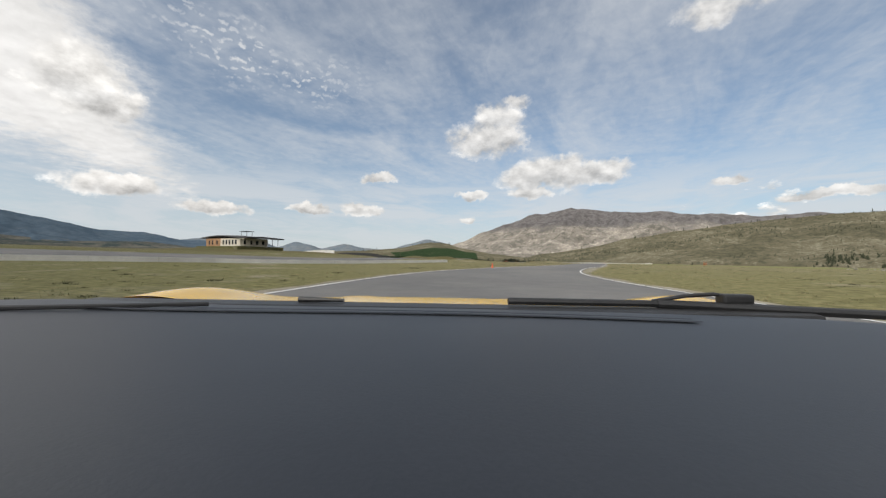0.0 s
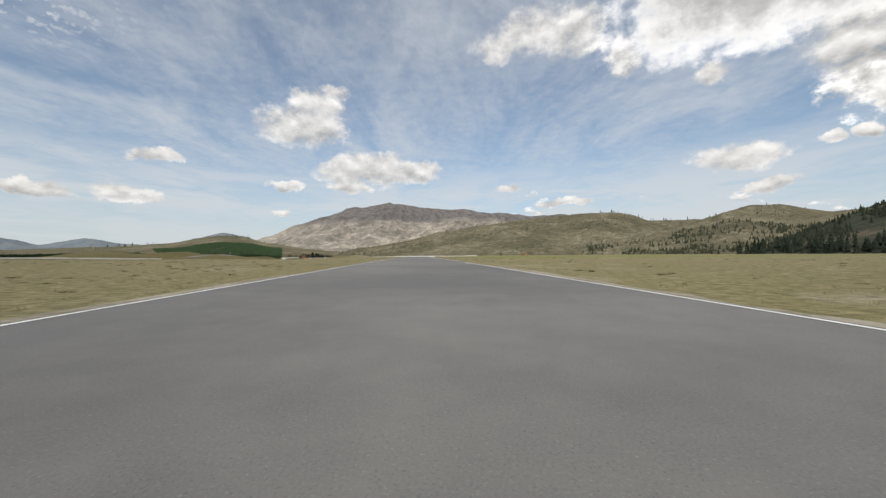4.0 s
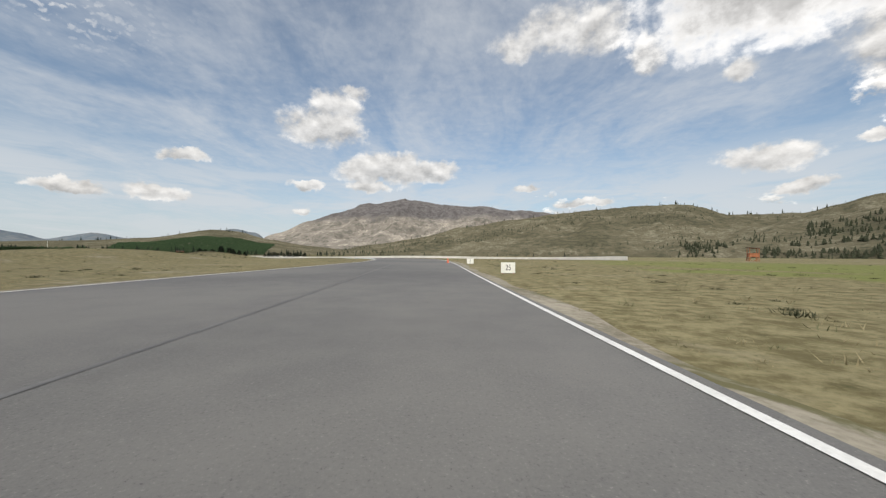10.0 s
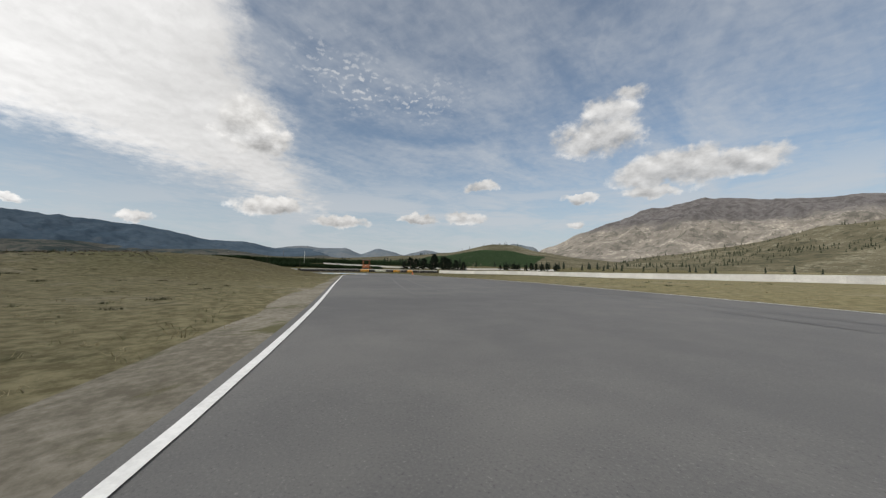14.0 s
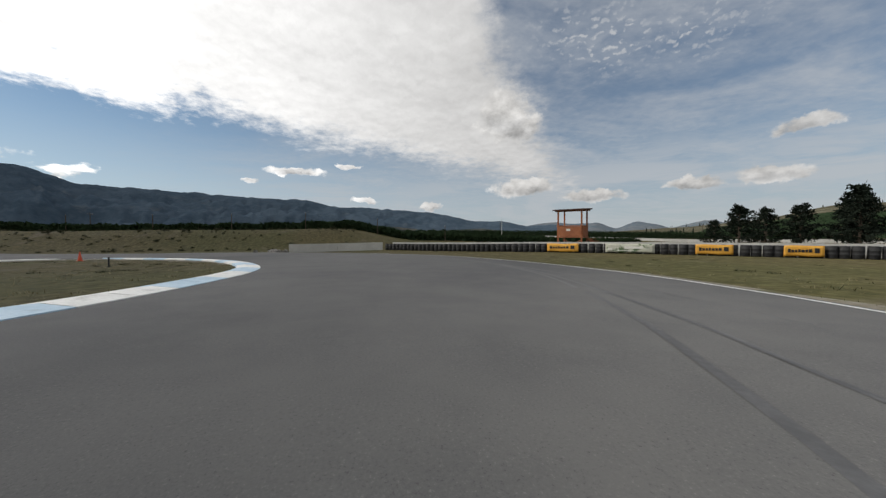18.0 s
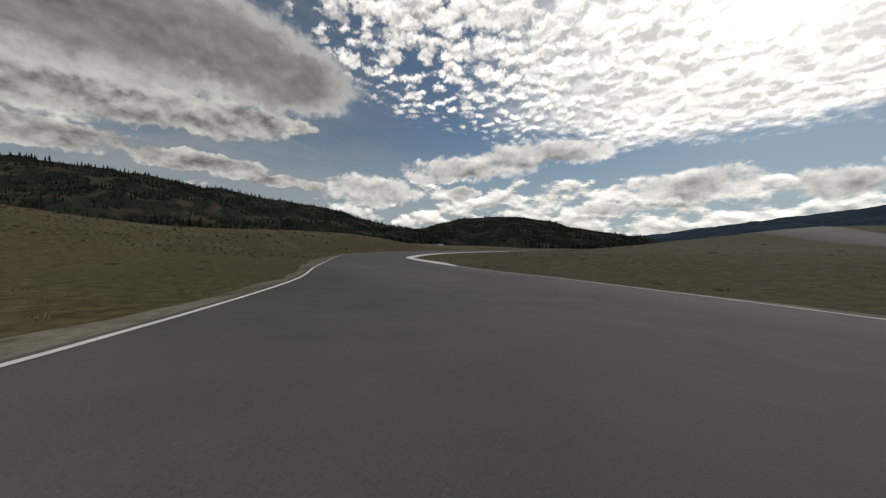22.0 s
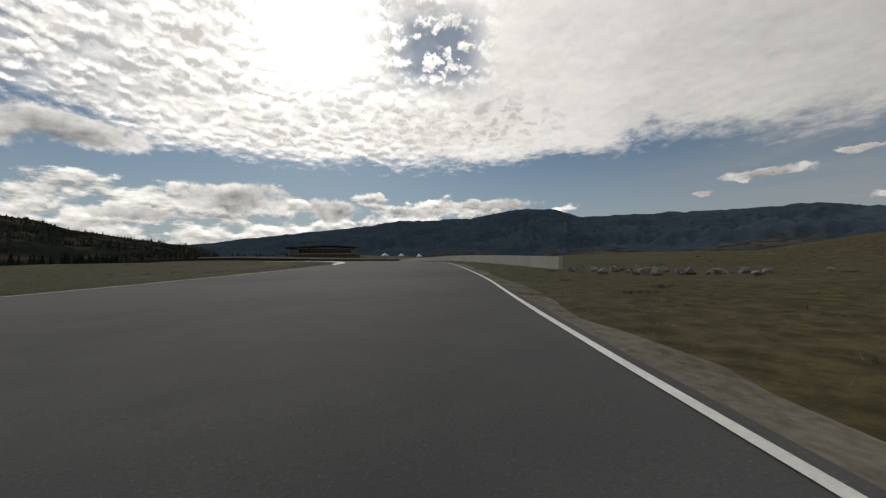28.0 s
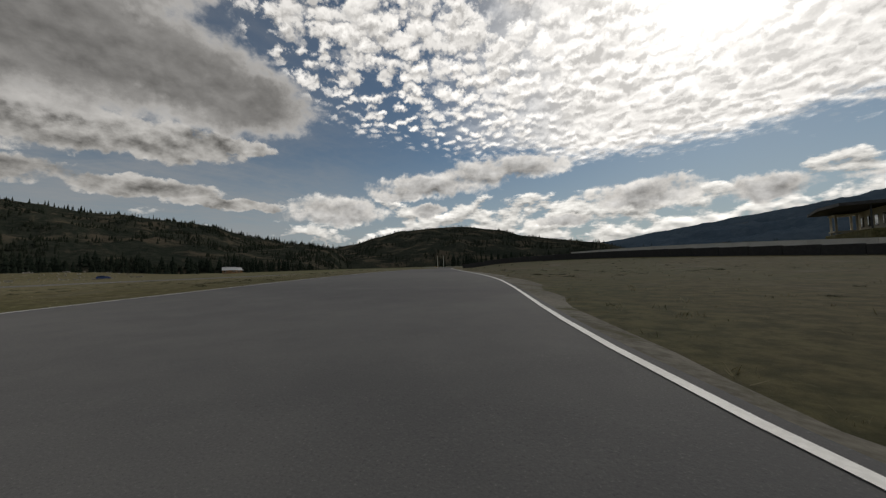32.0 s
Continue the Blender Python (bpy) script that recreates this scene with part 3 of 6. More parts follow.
def ground_material():
    m = bpy.data.materials.new("dry_grass_ground")
    m.use_nodes = True
    n = Nodes(m.node_tree)
    p = n.add("ShaderNodeTexCoord").outputs["Object"]
    broad = n.noise(p, 0.013, 5, 0.6)
    mid = n.noise(p, 0.14, 6, 0.65, 0.5)
    fine = n.noise(p, 2.6, 6, 0.7)
    straw = n.mix(n.step(fine, 0.35, 0.68), (0.096, 0.084, 0.042, 1), (0.210, 0.187, 0.108, 1))
    grass = n.mix(n.step(fine, 0.35, 0.68), (0.070, 0.071, 0.026, 1), (0.162, 0.153, 0.064, 1))
    soil = n.mix(n.step(fine, 0.3, 0.7), (0.165, 0.145, 0.108, 1), (0.30, 0.275, 0.225, 1))
    xyz = n.add("ShaderNodeSeparateXYZ", {0: p})
    lush = n.step(n.math("ADD", n.math("MULTIPLY", xyz.outputs[1], -0.0022), n.math("ADD", broad, n.math("MULTIPLY", mid, 0.35))), 0.20, 0.85)
    col = n.mix(lush, straw, grass)
    col = n.mix(n.step(n.math("MULTIPLY_ADD", mid, 0.7, n.math("MULTIPLY", broad, 0.3)), 0.53, 0.68), col, soil)
    # darker, browner ground colour on the western half
    brown = n.mix(n.step(fine, 0.33, 0.70), (0.050, 0.043, 0.017, 1), (0.136, 0.113, 0.052, 1))
    brown = n.mix(n.step(n.noise(p, 0.055, 6, 0.62, 0.6), 0.44, 0.62, 0.0, 0.85), brown, n.mix(n.step(fine, 0.33, 0.70), (0.043, 0.046, 0.015, 1), (0.106, 0.102, 0.040, 1)))
    brown = n.mix(n.step(n.noise(p, 0.21, 7, 0.68, 0.5), 0.55, 0.68, 0.0, 0.75), brown, n.mix(fine, (0.105, 0.085, 0.055, 1), (0.185, 0.160, 0.118, 1)))
    west = n.step(n.math("MULTIPLY_ADD", n.math("SUBTRACT", broad, 0.5), 90.0, xyz.outputs[0]), -62.0, -100.0, 0.0, 0.90)
    col = n.mix(west, col, brown)
    # watered field east of the straight
    stray = n.math("MULTIPLY", n.math("SUBTRACT", broad, 0.5), 110.0)
    wx = n.math("MULTIPLY_ADD", n.math("SUBTRACT", mid, 0.5), 40.0, n.math("ADD", xyz.outputs[0], n.math("MULTIPLY", stray, 0.4)))
    wy = n.math("MULTIPLY_ADD", n.math("SUBTRACT", mid, 0.5), 90.0, n.math("ADD", xyz.outputs[1], stray))
    fx = n.math("MULTIPLY", n.step(wx, -6.0, 8.0), n.step(wx, 190.0, 150.0))
    fy = n.math("MULTIPLY", n.step(wy, 185.0, 245.0), n.step(wy, 450.0, 370.0))
    wet = n.step(n.math("MULTIPLY", n.math("MULTIPLY", fx, fy), n.math("ADD", mid, n.math("MULTIPLY", broad, 0.6))), 0.36, 0.84, 0.0, 0.92)
    col = n.mix(wet, col, n.mix(fine, (0.082, 0.100, 0.026, 1), (0.165, 0.180, 0.058, 1)))
    speck = n.noise(p, 9.0, 7, 0.78)
    clump = n.noise(p, 1.15, 6, 0.72, 0.3)
    col = n.mix(n.step(clump, 0.56, 0.66, 0.0, 0.62), col, (0.052, 0.052, 0.022, 1))
    col = n.mix(n.step(speck, 0.52, 0.74, 0.0, 0.75), col, (0.085, 0.082, 0.04, 1))
    col = n.mix(n.step(speck, 0.42, 0.26, 0.0, 0.4), col, (0.29, 0.265, 0.19, 1))
    b = n.add("ShaderNodeBump", {"Strength": 0.45, "Distance": 0.03, "Height": speck})
    s = n.add("ShaderNodeBsdfPrincipled", {"Base Color": col, "Roughness": 0.95, "Normal": b.outputs[0], "Specular IOR Level": 0.1, "Diffuse Roughness": 1.0})
    n.add("ShaderNodeOutputMaterial", {0: s.outputs[0]})
    return m


GROUND = ground_material()
gx, gy = axis_lines(-300, 90, 4.0, 4600), axis_lines(-80, 680, 4.0, 4600)
GX, GY = np.meshgrid(gx, gy, indexing="ij")
GZ = ground_height(GX, GY)
ground = mesh_object("ground", np.stack([GX, GY, GZ], -1).reshape(-1, 3), grid_faces(len(gx), len(gy))[:, ::-1], GROUND, smooth=True)
tagged(ground, "dry grassland with straw tufts and bare soil patches", "ground", kind="structure")


def ribbon(name, line, left, offsets, lift, material, parent=None):
    """A strip along the line: offsets are arrays of sideways distances (positive to the left), lift its height above ground."""
    cols = []
    for o, h in zip(offsets, lift):
        q = line[:, :2] + left * np.reshape(o, (-1, 1))
        cols.append(np.column_stack([q, ground_height(q[:, 0], q[:, 1]) + h]))
    v = np.stack(cols, 1).reshape(-1, 3)
    return mesh_object(name, v, grid_faces(len(line), len(cols)), material, parent, smooth=True)


hw = ROAD[:, 3]
road = ribbon("road", ROAD, ROAD_LEFT, [hw + 0.25, hw, hw * 0.5, hw * 0, -hw * 0.5, -hw, -hw - 0.25], [-0.1, 0.07, 0.07, 0.07, 0.07, 0.07, -0.1], ASPHALT)
tagged(road, "grey asphalt race track with dark tyre marks", "road", kind="structure")
DIRT = surface("pale_gravel_soil", (0.125, 0.112, 0.085), (0.265, 0.245, 0.20), 0.35, 0.95, 0.5, 22, depth=0.02, spec=0.1, spots=((0.10, 0.095, 0.05), 0.8, 0.52, 0.64))
verge_rng = np.random.default_rng(77)
for sign in (1, -1):
    ragged = 0.7 + 1.1 * np.abs(np.sin(ARC_RAW / 37.0 + sign) * np.sin(ARC_RAW / 13.0)) + verge_rng.uniform(-0.35, 0.35, len(ROAD))
    if sign > 0:      # wide gravel apron after the first bend
        ragged += 2.4 * np.exp(-((ARC_RAW - 112.0) / 34.0) ** 2) * (0.75 + 0.25 * np.sin(ARC_RAW / 5.0))
    verge = ribbon("verge", ROAD, ROAD_LEFT * sign, [hw + ragged, hw + ragged * 0.5, hw - 0.02], [-0.03, 0.03, 0.062], DIRT)
    tagged(verge, "worn pale gravel verge along the asphalt", "verge", kind="structure")
for side, sign in (("left", 1), ("right", -1)):
    free = np.ones(len(ROAD), bool)
    if sign < 0:      # no line across the mouth of the access road
        free = ~((ROAD[:, 0] < -156) & (ROAD[:, 1] > 444) & (ROAD[:, 1] < 490))
    cuts = np.flatnonzero(np.diff(free.astype(int))) + 1
    for run in np.split(np.arange(len(ROAD)), cuts):
        if free[run[0]]:
            line_ob = ribbon("edge_line", ROAD[run], ROAD_LEFT[run], [sign * (hw[run] - 0.13), sign * (hw[run] - 0.23)], [0.078, 0.078], WHITE_PAINT)
            tagged(line_ob, "worn white painted line along the asphalt edge", "road marking", kind="structure")

# ---------------------------------------------------------------- hills and mountains
HILL_CENTRE = (-80, 270)


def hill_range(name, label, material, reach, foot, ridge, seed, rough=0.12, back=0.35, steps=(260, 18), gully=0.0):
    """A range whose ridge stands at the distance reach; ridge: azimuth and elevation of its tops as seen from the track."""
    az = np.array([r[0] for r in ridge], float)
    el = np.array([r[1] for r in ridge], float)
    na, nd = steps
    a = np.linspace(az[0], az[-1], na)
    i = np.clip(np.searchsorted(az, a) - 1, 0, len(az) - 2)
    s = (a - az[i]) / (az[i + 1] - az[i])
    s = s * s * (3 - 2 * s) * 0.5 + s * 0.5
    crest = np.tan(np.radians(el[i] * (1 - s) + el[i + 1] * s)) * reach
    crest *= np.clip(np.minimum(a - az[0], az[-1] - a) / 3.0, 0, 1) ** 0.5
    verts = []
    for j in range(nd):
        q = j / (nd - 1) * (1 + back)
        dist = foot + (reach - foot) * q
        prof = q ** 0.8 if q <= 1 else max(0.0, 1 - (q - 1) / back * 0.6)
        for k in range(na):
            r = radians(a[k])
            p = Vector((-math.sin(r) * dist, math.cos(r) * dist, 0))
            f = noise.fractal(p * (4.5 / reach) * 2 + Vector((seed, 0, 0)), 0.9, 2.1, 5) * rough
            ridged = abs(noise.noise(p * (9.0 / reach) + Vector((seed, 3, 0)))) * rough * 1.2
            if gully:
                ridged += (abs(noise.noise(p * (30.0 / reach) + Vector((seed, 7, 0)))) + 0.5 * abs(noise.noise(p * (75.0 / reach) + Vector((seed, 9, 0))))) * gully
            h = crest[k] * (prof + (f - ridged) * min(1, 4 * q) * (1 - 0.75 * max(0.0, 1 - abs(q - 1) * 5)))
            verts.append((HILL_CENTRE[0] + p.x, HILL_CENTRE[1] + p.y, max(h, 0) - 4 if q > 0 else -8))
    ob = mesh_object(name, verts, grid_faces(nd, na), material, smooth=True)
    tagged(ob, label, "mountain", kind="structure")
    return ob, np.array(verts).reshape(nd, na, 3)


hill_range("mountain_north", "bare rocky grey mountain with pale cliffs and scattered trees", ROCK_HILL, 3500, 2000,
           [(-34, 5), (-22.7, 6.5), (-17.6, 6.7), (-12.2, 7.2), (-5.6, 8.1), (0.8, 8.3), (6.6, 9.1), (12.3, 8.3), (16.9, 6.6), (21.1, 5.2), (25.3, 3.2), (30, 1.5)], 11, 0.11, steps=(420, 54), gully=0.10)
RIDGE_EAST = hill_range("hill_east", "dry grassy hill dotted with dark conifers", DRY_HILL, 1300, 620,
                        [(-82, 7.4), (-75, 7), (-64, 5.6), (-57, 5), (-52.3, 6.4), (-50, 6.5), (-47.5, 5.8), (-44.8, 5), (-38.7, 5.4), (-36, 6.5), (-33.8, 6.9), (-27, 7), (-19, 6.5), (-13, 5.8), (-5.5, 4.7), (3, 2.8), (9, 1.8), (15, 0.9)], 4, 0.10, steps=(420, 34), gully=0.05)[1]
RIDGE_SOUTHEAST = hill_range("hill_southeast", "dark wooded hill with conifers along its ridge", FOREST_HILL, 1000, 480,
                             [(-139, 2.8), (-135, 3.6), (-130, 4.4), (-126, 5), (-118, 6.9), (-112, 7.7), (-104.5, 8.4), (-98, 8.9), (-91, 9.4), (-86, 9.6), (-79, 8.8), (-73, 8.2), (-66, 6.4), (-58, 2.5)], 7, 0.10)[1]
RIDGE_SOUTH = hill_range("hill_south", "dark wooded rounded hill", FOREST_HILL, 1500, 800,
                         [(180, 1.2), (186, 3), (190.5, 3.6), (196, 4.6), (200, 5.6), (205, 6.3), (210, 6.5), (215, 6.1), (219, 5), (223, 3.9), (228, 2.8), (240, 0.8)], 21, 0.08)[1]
hill_range("mountain_west", "long wooded mountain range with haze painted into its blue-green colour", HAZE_BLUE_HILL, 3800, 2100,
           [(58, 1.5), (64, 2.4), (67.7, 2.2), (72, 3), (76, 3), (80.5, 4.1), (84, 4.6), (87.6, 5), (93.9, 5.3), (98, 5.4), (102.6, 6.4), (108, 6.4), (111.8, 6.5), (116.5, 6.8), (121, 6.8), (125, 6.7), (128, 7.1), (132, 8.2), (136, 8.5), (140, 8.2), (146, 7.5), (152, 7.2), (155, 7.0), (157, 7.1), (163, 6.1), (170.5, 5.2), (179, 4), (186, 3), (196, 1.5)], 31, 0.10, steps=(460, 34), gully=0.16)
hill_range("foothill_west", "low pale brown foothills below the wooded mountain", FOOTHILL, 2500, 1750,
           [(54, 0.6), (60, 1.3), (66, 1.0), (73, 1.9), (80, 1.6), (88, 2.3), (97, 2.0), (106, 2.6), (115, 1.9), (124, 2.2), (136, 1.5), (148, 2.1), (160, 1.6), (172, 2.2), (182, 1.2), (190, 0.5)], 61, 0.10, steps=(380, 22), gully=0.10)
hill_range("mountain_northwest", "far skyline hills with haze painted into their blue colour", FAR_HAZE_HILL, 4000, 3000,
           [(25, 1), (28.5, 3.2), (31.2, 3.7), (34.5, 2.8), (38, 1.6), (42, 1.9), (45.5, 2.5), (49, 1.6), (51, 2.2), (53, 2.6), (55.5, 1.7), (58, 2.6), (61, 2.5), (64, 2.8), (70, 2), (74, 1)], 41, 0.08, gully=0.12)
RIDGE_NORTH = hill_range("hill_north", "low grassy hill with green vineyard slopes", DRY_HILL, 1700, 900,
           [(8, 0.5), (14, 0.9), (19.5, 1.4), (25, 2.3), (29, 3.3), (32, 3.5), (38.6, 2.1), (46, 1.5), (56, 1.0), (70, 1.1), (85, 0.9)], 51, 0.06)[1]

# ---------------------------------------------------------------- walls


def along(points, spacing):
    line = smooth_line([(x, y, 0.0, 0.0) for x, y in points], 0.5)[:, :2]
    s = np.concatenate([[0], np.cumsum(np.hypot(*np.diff(line, axis=0).T))])
    k = max(1, int(round(s[-1] / spacing)))
    q = np.linspace(0, s[-1], k + 1)
    return np.column_stack([np.interp(q, s, line[:, 0]), np.interp(q, s, line[:, 1])])


def concrete_wall(name, label, points, height=1.1, thick=0.3, panel=6.0, material=CONCRETE):
    root = new(name)
    tagged(root, label, "wall", kind="structure")
    nodes = along(points, panel)
    for a, b in zip(nodes[:-1], nodes[1:]):
        d = (b - a) / np.hypot(*(b - a))
        o = np.array([-d[1], d[0]]) * thick / 2
        a2, b2 = a + d * 0.015, b - d * 0.015
        za, zb = ground_height([a[0], b[0]], [a[1], b[1]])
        foot = [(*(p + s), z - 0.3) for p, z in ((a2, za), (b2, zb)) for s in (o * 1.3, -o * 1.3)]
        top = [(*(p + s), z + height) for p, z in ((a2, za), (b2, zb)) for s in (o, -o)]
        mesh_object("panel", foot + top, [(0, 1, 3, 2), (4, 6, 7, 5), (0, 2, 6, 4), (1, 5, 7, 3), (0, 4, 5, 1), (2, 3, 7, 6)], material, root)
    return root



concrete_wall("wall_north", "long pale concrete barrier wall beside the run-off grass", [(26.5, 420.5), (17, 458), (-5, 486), (-47, 506), (-90, 521), (-121, 527), (-138.6, 529.2)], 1.0)
concrete_wall("wall_start", "long pale concrete barrier wall in the grass", [(-38, 75), (-43, 55), (-48, 35), (-54, 8), (-60, -20)], 0.6)
concrete_wall("wall_paddock", "pale concrete retaining wall below the clubhouse terrace", [(-100, 100), (-150, 122), (-192, 142), (-215, 150)], 1.1)
concrete_wall("wall_west", "pale concrete barrier wall beside the drum barrier", [(-169.9, 491.6), (-169.4, 486), (-168.2, 480.5)], 1.0)
concrete_wall("wall_drums", "low pale concrete wall behind the black drums", [(-170.2, 492.9), (-139.6, 529.0)], 0.95, 0.2)
concrete_wall("wall_return", "pale concrete retaining wall along the return road", [(-142, 287), (-149, 268), (-159, 238), (-170, 200), (-180.5, 163)], 1.0)
concrete_wall("wall_far_north", "pale concrete wall far beyond the grass", [(-300, 566), (-220, 600), (-150, 640)], 1.0, panel=12)


# ---------------------------------------------------------------- mesh helpers


def place(ob, x, y, lift=0.0, turn=0.0):
    ob.matrix_basis = pose(x, y, float(ground_height(x, y)[0]) + lift, 0, 0, turn)
    return ob


def add_box(bm, size, at=(0, 0, 0), turn=(0, 0, 0), bevel=0.0):
    m = Matrix.Translation(at) @ Euler([radians(a) for a in turn]).to_matrix().to_4x4() @ Matrix.Diagonal((*size, 1))
    got = bmesh.ops.create_cube(bm, size=1.0, matrix=m)["verts"]
    if bevel:
        edges = {e for v in got for e in v.link_edges}
        bmesh.ops.bevel(bm, geom=list(edges), offset=bevel, segments=2, affect="EDGES", profile=0.6)
    return bm


def add_tube(bm, a, b, r1, r2=None, sides=12, cap=True):
    a, b = Vector(a), Vector(b)
    d = b - a
    m = Matrix.Translation((a + b) / 2) @ d.to_track_quat("Z", "Y").to_matrix().to_4x4()
    bmesh.ops.create_cone(bm, cap_ends=cap, segments=sides, radius1=r1, radius2=r1 if r2 is None else r2, depth=d.length, matrix=m)
    return bm


def box(size, at=(0, 0, 0), turn=(0, 0, 0), bevel=0.0):
    return add_box(bmesh.new(), size, at, turn, bevel)


def tube(a, b, r1, r2=None, sides=12):
    return add_tube(bmesh.new(), a, b, r1, r2, sides)


def part(name, bm, material, parent, label=""):
    me = bpy.data.meshes.new(name)
    bm.to_mesh(me)
    bm.free()
    me.materials.append(material)
    ob = new(name, me)
    ob.parent = parent
    if label:
        ob["label"] = label
    return ob


def shell(name, rings, material, parent=None, closed=False, smooth=True):
    """A surface through rows of points."""
    rows, cols = len(rings), len(rings[0])
    verts = [p for r in rings for p in r]
    faces = list(grid_faces(rows, cols))
    if closed:
        faces += [(i * cols + cols - 1, i * cols, (i + 1) * cols, (i + 1) * cols + cols - 1) for i in range(rows - 1)]
    return mesh_object(name, verts, faces, material, parent, smooth)


ORANGE = surface("orange_plastic", (0.62, 0.085, 0.03), (0.78, 0.13, 0.05), 3.0, 0.55, 0.1, 8)
BOARD_WHITE = surface("board_white", (0.66, 0.66, 0.60), (0.78, 0.77, 0.70), 1.6, 0.6, 0.1, 10, spots=((0.5, 0.48, 0.42), 2.0, 0.62, 0.8))
BLACK_PAINT = surface("black_paint", (0.012, 0.012, 0.012), (0.028, 0.028, 0.028), 4.0, 0.5, 0.1, 10)
BANNER = surface("orange_banner", (0.66, 0.31, 0.03), (0.80, 0.42, 0.06), 1.2, 0.6, 0.3, 6, depth=0.05)
BANNER_PALE = surface("pale_banner", (0.42, 0.42, 0.34), (0.60, 0.60, 0.50), 1.2, 0.6, 0.3, 6, spots=((0.10, 0.16, 0.07), 1.4, 0.52, 0.6))
TIMBER = surface("red_stained_timber", (0.26, 0.085, 0.035), (0.40, 0.15, 0.06), 1.5, 0.75, 0.3, 14)
ROOF_BROWN = surface("brown_roof", (0.07, 0.035, 0.025), (0.13, 0.06, 0.04), 1.0, 0.85, 0.3, 10)
DARK_METAL = surface("dark_metal", (0.03, 0.032, 0.035), (0.06, 0.062, 0.065), 2.0, 0.5, 0.1, 10, metal=0.6)
GREY_METAL = surface("galvanised_metal", (0.32, 0.33, 0.34), (0.46, 0.47, 0.48), 2.0, 0.5, 0.1, 10, metal=0.7)
STUCCO = surface("cream_stucco", (0.52, 0.48, 0.40), (0.64, 0.60, 0.51), 0.7, 0.9, 0.2, 12)
CLADDING = surface("brown_wood_cladding", (0.24, 0.13, 0.06), (0.36, 0.21, 0.11), 0.8, 0.8, 0.3, 12)
ROOF_DARK = surface("dark_roof", (0.035, 0.035, 0.037), (0.07, 0.07, 0.072), 0.5, 0.8, 0.2, 10)
TENT = surface("white_fabric", (0.72, 0.72, 0.72), (0.82, 0.82, 0.82), 0.9, 0.8, 0.2, 8)
ROCK = surface("grey_rock", (0.16, 0.15, 0.14), (0.38, 0.36, 0.33), 1.3, 0.9, 0.6, 9, depth=0.05, random_tint=0.25)
SCREE = surface("soil_brown_scree", (0.12, 0.105, 0.078), (0.25, 0.225, 0.18), 1.3, 0.95, 0.4, 9, depth=0.03, spec=0.1)
BARK = surface("bark", (0.06, 0.045, 0.03), (0.13, 0.10, 0.07), 2.0, 0.95, 0.6, 9)
NEEDLES = surface("conifer_needles", (0.014, 0.020, 0.015), (0.032, 0.040, 0.029), 0.25, 0.9, 0.2, 10, spec=0.0)
SLOPE_TREES = surface("slope_conifers", (0.019, 0.025, 0.018), (0.044, 0.050, 0.035), 0.25, 0.9, 0.2, 10, spec=0.0)
# needles lightened towards olive, so the colour carries the haze of distance
HILL_TREES = surface("hazed_conifers", (0.030, 0.036, 0.023), (0.066, 0.072, 0.047), 0.25, 0.9, 0.2, 10, spec=0.0)
LEAVES = surface("vine_leaves", (0.024, 0.042, 0.022), (0.048, 0.074, 0.036), 0.5, 0.9, 0.3, 8, spec=0.0)
STRAW = surface("straw_blades", (0.19, 0.16, 0.085), (0.36, 0.32, 0.20), 0.4, 0.95, 0.1, 6, spec=0.1)
SHRUB = surface("dark_sagebrush", (0.040, 0.045, 0.026), (0.095, 0.098, 0.060), 0.6, 0.95, 0.2, 6, spec=0.05)
SAGE = surface("sage_shrub", (0.10, 0.105, 0.055), (0.20, 0.20, 0.115), 0.4, 0.95, 0.2, 6, spec=0.1)


def glass(name, tint, rough=0.05):
    m = bpy.data.materials.new(name)
    m.use_nodes = True
    n = Nodes(m.node_tree)
    s = n.add("ShaderNodeBsdfPrincipled", {"Base Color": (*tint, 1), "Roughness": rough, "Specular IOR Level": 0.8})
    n.add("ShaderNodeOutputMaterial", {0: s.outputs[0]})
    return m


DARK_GLASS = glass("dark_window_glass", (0.012, 0.016, 0.02))

# ---------------------------------------------------------------- kerbs, pit road, tyre marks
ARC = np.concatenate([[0], np.cumsum(np.hypot(*np.diff(ROAD[:, :2], axis=0).T))])


def arc_near(x, y):
    return ARC[np.argmin((ROAD[:, 0] - x) ** 2 + (ROAD[:, 1] - y) ** 2)]


def road_point(s, side, inset):
    """A place by arc length; inset counted outwards from the asphalt's edge on that side (+1 left)."""
    c = np.array([np.interp(s, ARC, ROAD[:, k]) for k in range(4)])
    l = np.array([np.interp(s, ARC, ROAD_LEFT[:, k]) for k in range(2)])
    l /= np.hypot(*l)
    return c[:2] + l * side * (c[3] + inset)


